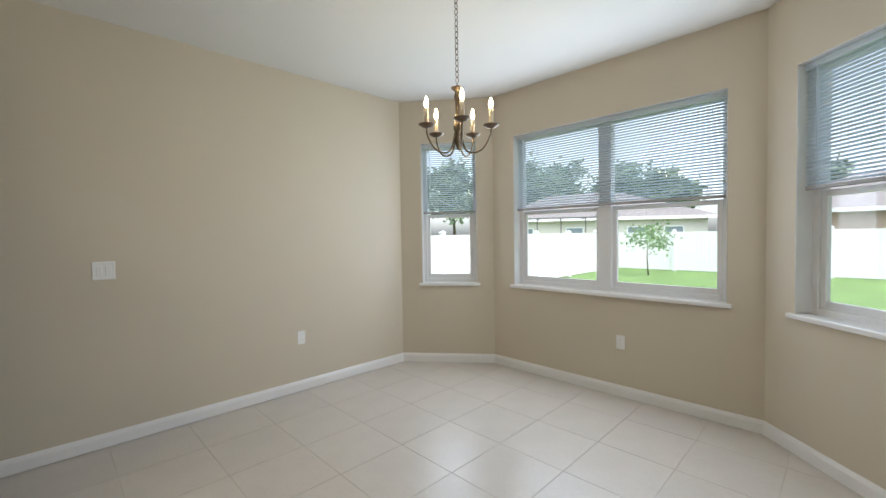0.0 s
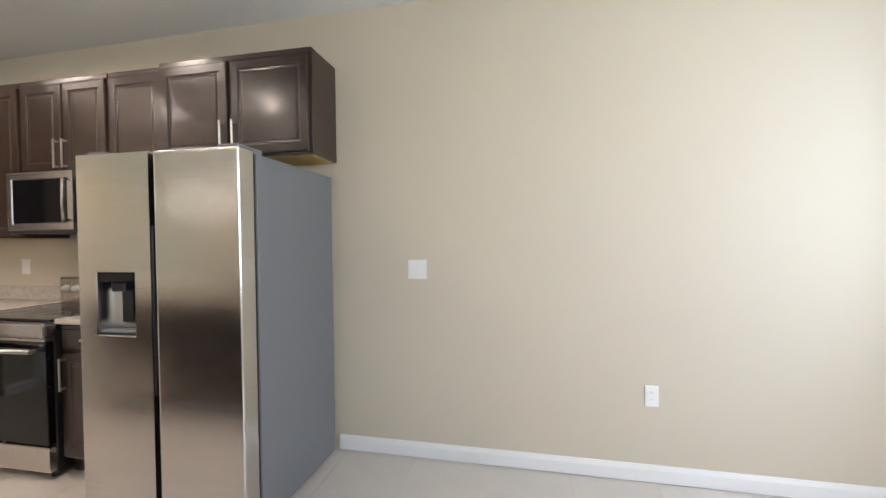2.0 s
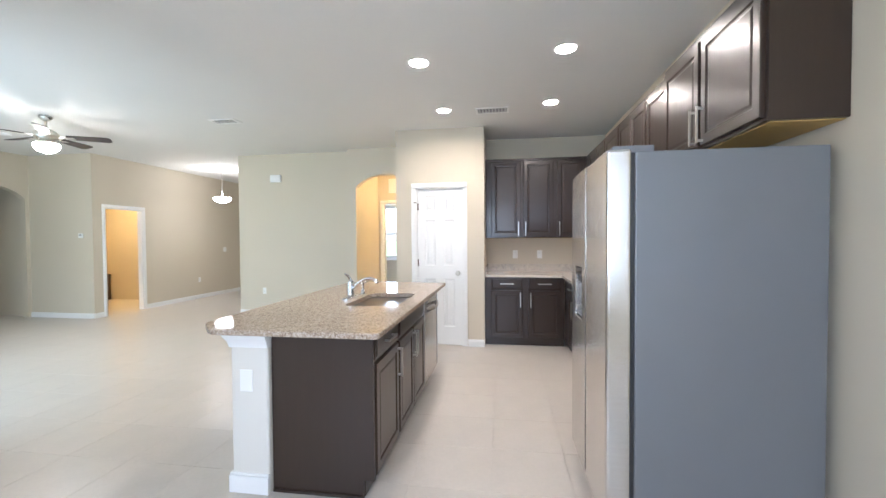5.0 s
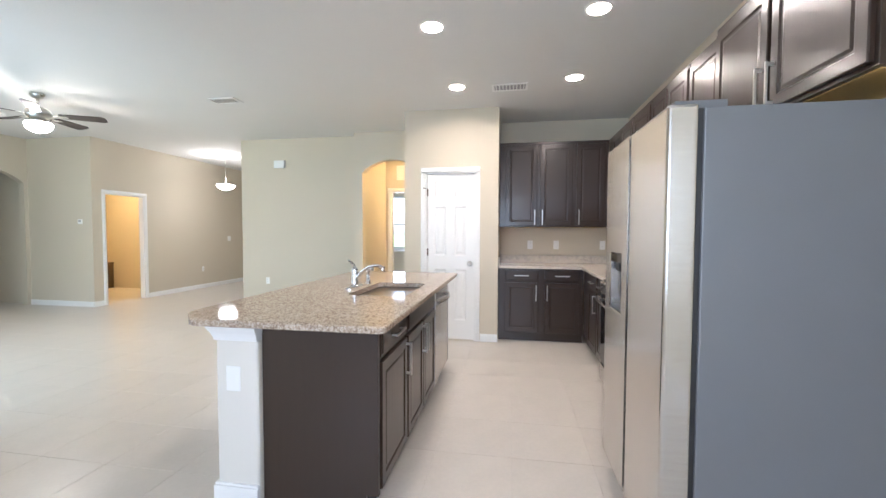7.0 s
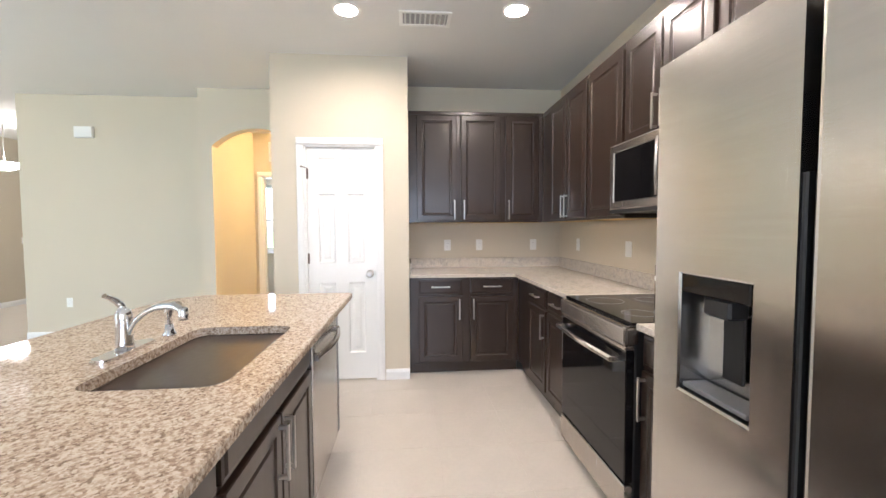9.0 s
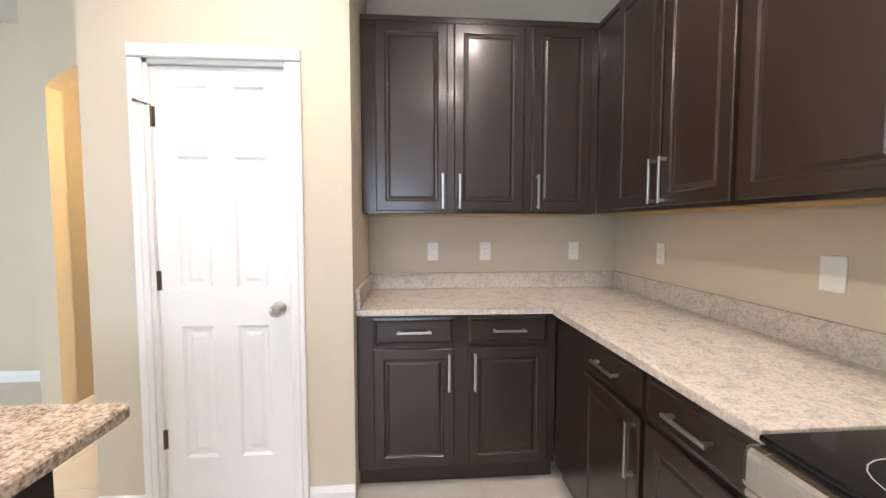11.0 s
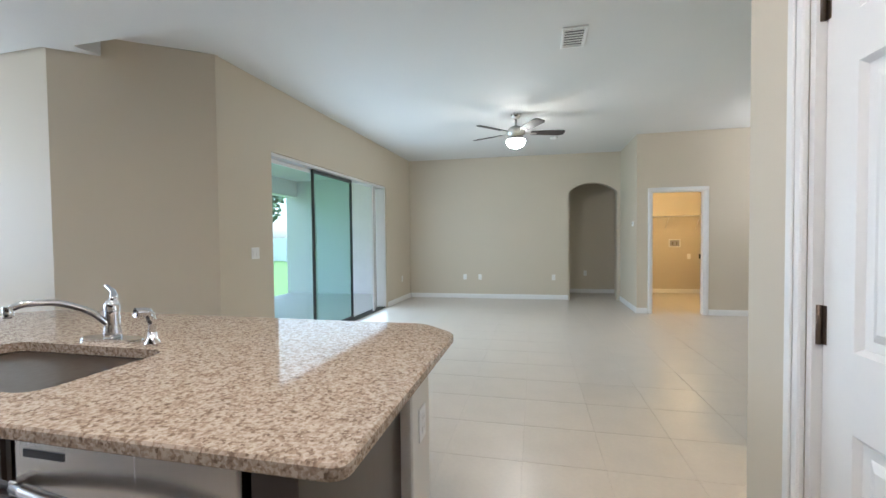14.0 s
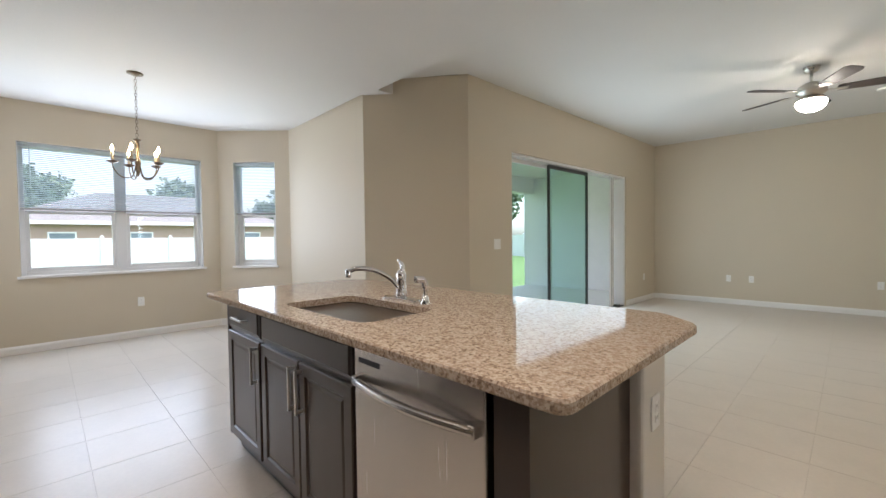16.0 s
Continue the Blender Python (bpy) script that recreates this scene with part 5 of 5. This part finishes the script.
fence((20, 8.2), (20, -24.0), "tall white vinyl privacy fence along the back of the lawn")
fence((-6.0, 8.2), (20, 8.2), "tall white vinyl privacy fence along the side of the lawn")
fence((20, -24.0), (-6.0, -24.0), "tall white vinyl privacy fence along the far side")


def house(x, y, rz, w, d, h, mat, label, lanai=False):
    o = thing("neighbour_house", pose(x, y, GZ, 0, 0, rz), label, "house")
    part("wall", B(-w / 2, w / 2, -d / 2, d / 2, 0, h), mat, o)
    r = bmesh.new()
    e, top = 0.5, h + 2.1
    a = [r.verts.new(c) for c in ((-w / 2 - e, -d / 2 - e, h), (w / 2 + e, -d / 2 - e, h), (w / 2 + e, d / 2 + e, h), (-w / 2 - e, d / 2 + e, h))]
    b = [r.verts.new(c) for c in ((-w / 2 + d / 2, 0, top), (w / 2 - d / 2, 0, top))]
    for q in ((a[0], a[1], b[1], b[0]), (a[2], a[3], b[0], b[1]), (a[1], a[2], b[1]), (a[3], a[0], b[0]), (a[3], a[2], a[1], a[0])):
        r.faces.new(q)
    part("roof", r, ROOF, o)
    part("fascia", B(-w / 2 - e, w / 2 + e, -d / 2 - e - 0.03, -d / 2 - e, h - 0.18, h + 0.02), FENCE, o)
    for k, wx in enumerate((-w * 0.32, -w * 0.08, w * 0.2, w * 0.36)):
        wi = part("window", B(wx - 0.6, wx + 0.6, -d / 2 - 0.05, -d / 2 - 0.001, 1.0, 2.15, 0.01), FENCE, o)
        part("pane", B(wx - 0.52, wx + 0.52, -d / 2 - 0.06, -d / 2 - 0.051, 1.08, 2.07), SKYGLASS, wi)
    if lanai:
        c = bmesh.new()
        x0, x1, y0, y1, z1 = -w * 0.45, w * 0.05, -d / 2 - 4.0, -d / 2 - 0.06, 2.7
        for xx in [x0 + (x1 - x0) * i / 5 for i in range(6)]:
            box(c, xx - 0.03, xx + 0.03, y0 - 0.03, y0 + 0.03, 0, z1)
            box(c, xx - 0.03, xx + 0.03, y0, y1, z1 - 0.06, z1)
        box(c, x0, x1, y0 - 0.03, y0 + 0.03, z1 - 0.08, z1)
        box(c, x0, x1, y0 - 0.03, y0 + 0.03, 1.0, 1.06)
        part("screen_enclosure", c, SCREEN, o, "dark-framed pool screen enclosure")


house(33, -3.0, -90, 15, 9, 2.75, HOUSE1, "single-storey house with reddish render and grey roof")
house(33, -24, -90, 14, 9, 2.75, HOUSE1, "single-storey rendered house beyond the fence")
house(31, 15, -60, 14, 9, 2.75, HOUSE2, "pale single-storey house with a pool screen", True)
house(8, 26, 0, 14, 9, 2.75, HOUSE2, "pale single-storey house behind the side fence")


def tree(x, y, h, spread, n, mat, label, seed, leaf=0.16, trunk=0.16):
    rnd = random.Random(seed)
    o = thing("tree", pose(x, y, GZ), label, "tree", "trees beyond the lawn")
    tb = bmesh.new()
    tube(tb, [(0, 0, 0), (0.03 * h * rnd.uniform(-1, 1), 0.02 * h, h * 0.35), (0.05 * h * rnd.uniform(-1, 1), 0, h * 0.85)], [trunk, trunk * 0.7, trunk * 0.2], 9)
    tips = []
    for k in range(9):
        a, z = rnd.uniform(0, 6.28), h * rnd.uniform(0.32, 0.8)
        L = spread * rnd.uniform(0.5, 1.0)
        tip = Vector((L * math.cos(a), L * math.sin(a), z + h * rnd.uniform(0.05, 0.22)))
        tube(tb, [(0, 0, z), tip * 0.5 + Vector((0, 0, z * 0.5)), tip], [trunk * 0.35, trunk * 0.2, trunk * 0.06], 6)
        tips.append(tip)
    tips.append(Vector((0, 0, h * 0.92)))
    part("trunk", tb, BARK, o)
    verts, faces = [], []
    for k in range(n):
        c = rnd.choice(tips)
        p = c + Vector((rnd.gauss(0, 1), rnd.gauss(0, 1), rnd.gauss(0, 0.75))) * spread * 0.26
        u = Vector((rnd.gauss(0, 1), rnd.gauss(0, 1), rnd.gauss(0, 1))).normalized()
        v = u.cross(Vector((rnd.gauss(0, 1), rnd.gauss(0, 1), rnd.gauss(0, 1)))).normalized()
        s = leaf * rnd.uniform(0.6, 1.4)
        i = len(verts)
        verts += [p - u * s, p + v * s * 0.5, p + u * s, p - v * s * 0.5]
        faces.append((i, i + 1, i + 2, i + 3))
    me = bpy.data.meshes.new("crown")
    me.from_pydata([tuple(q) for q in verts], [], faces)
    me.materials.append(mat)
    cr = part("crown", me, None, o)
    cr["kind"] = "stuff"


tree(17.6, 6.0, 2.0, 0.75, 700, LEAF2, "small young tree on the lawn before the fence", 3, 0.07, 0.03)
for i, (x, y, h) in enumerate(((46, 30, 11), (52, 20, 10), (36, 34, 10), (58, 4, 9), (60, -10, 9), (54, -22, 9), (22, 42, 10), (60, 34, 12), (8, 46, 9), (26, -34, 8), (38, -36, 9), (14, -31, 8), (6, -30, 7), (46, 14, 8))):
    tree(x, y, h, h * 0.33, 2600, LEAF, "tall leafy green tree beyond the fence", 10 + i, 0.38, 0.22)

# ---- floor tiles ----
slab("floor_bed", [(-9.05, -7.6), (0.15, -7.6), (0.15, -5.9), (0.32, -0.75), (1.2, -0.06), (3.1, -0.08), (3.88, 0.7), (3.88, 3.05), (3.2, 3.9), (-5.3, 3.9), (-8.45, 3.4), (-8.45, -2.3), (-9.05, -2.3)], -0.10, -0.0025, GROUT, "beige grout bed under the floor tiles", "floor")
floor = thing("floor", pose(0, 0, 0), "large pale beige ceramic floor tiles with thin grout", "floor")
floor["kind"] = "structure"
PITCH, X0, Y0 = 0.452, 2.02, 2.40
g = 0.0011


def tile_verts(cx, cy, w, d):
    z, b = 0.0, 0.0006
    lo = [(-w, -d, -0.006), (w, -d, -0.006), (w, d, -0.006), (-w, d, -0.006)]
    mi = [(-w, -d, z - b), (w, -d, z - b), (w, d, z - b), (-w, d, z - b)]
    hi = [(-w + b, -d + b, z), (w - b, -d + b, z), (w - b, d - b, z), (-w + b, d - b, z)]
    vs = [(x + cx, y + cy, zz) for x, y, zz in lo + mi + hi]
    fs = [(8, 9, 10, 11)] + [(4 + i, 4 + (i + 1) % 4, 8 + (i + 1) % 4, 8 + i) for i in range(4)] + [(i, (i + 1) % 4, 4 + (i + 1) % 4, 4 + i) for i in range(4)]
    return vs, fs


h = PITCH / 2 - g
tv, tf = tile_verts(0, 0, h, h)
tme = bpy.data.meshes.new("floor_tile")
tme.from_pydata(tv, [], tf)
tme.materials.append(TILE)


def inside(x, y):
    if y > 3.9 or x < -3.9 and y > 2.3:
        return False
    if x > 0.05 and y < -0.1 and (x > 1.2 or y < -0.8 or x + y > 1.0):
        return False
    if x > 3.1 and (y - 3.77 > -(x - 3.15) * 1.26 + 0.35 or y < (x - 3.05) - 0.35):
        return False
    return x < 3.9


rest_v, rest_f, count = [], [], 0
for i in range(-26, 6):
    for j in range(-24, 4):
        cx, cy = X0 + (i + 0.5) * PITCH, Y0 + (j + 0.5) * PITCH
        if not inside(cx, cy) or cx < -9.0 or cy < -7.5:
            continue
        if -3.6 < cx and cy > -1.3 and count < 300:
            part("floor_tile", tme, None, floor).location = (cx, cy, 0)
            count += 1
        else:
            vs, fs = tile_verts(cx, cy, h, h)
            o = len(rest_v)
            rest_v += vs
            rest_f += [tuple(o + q for q in f) for f in fs]
me = bpy.data.meshes.new("far_tiles")
me.from_pydata(rest_v, [], rest_f)
me.materials.append(TILE)
ft = part("far_tiles", me, None, floor)
ft["kind"] = "stuff"
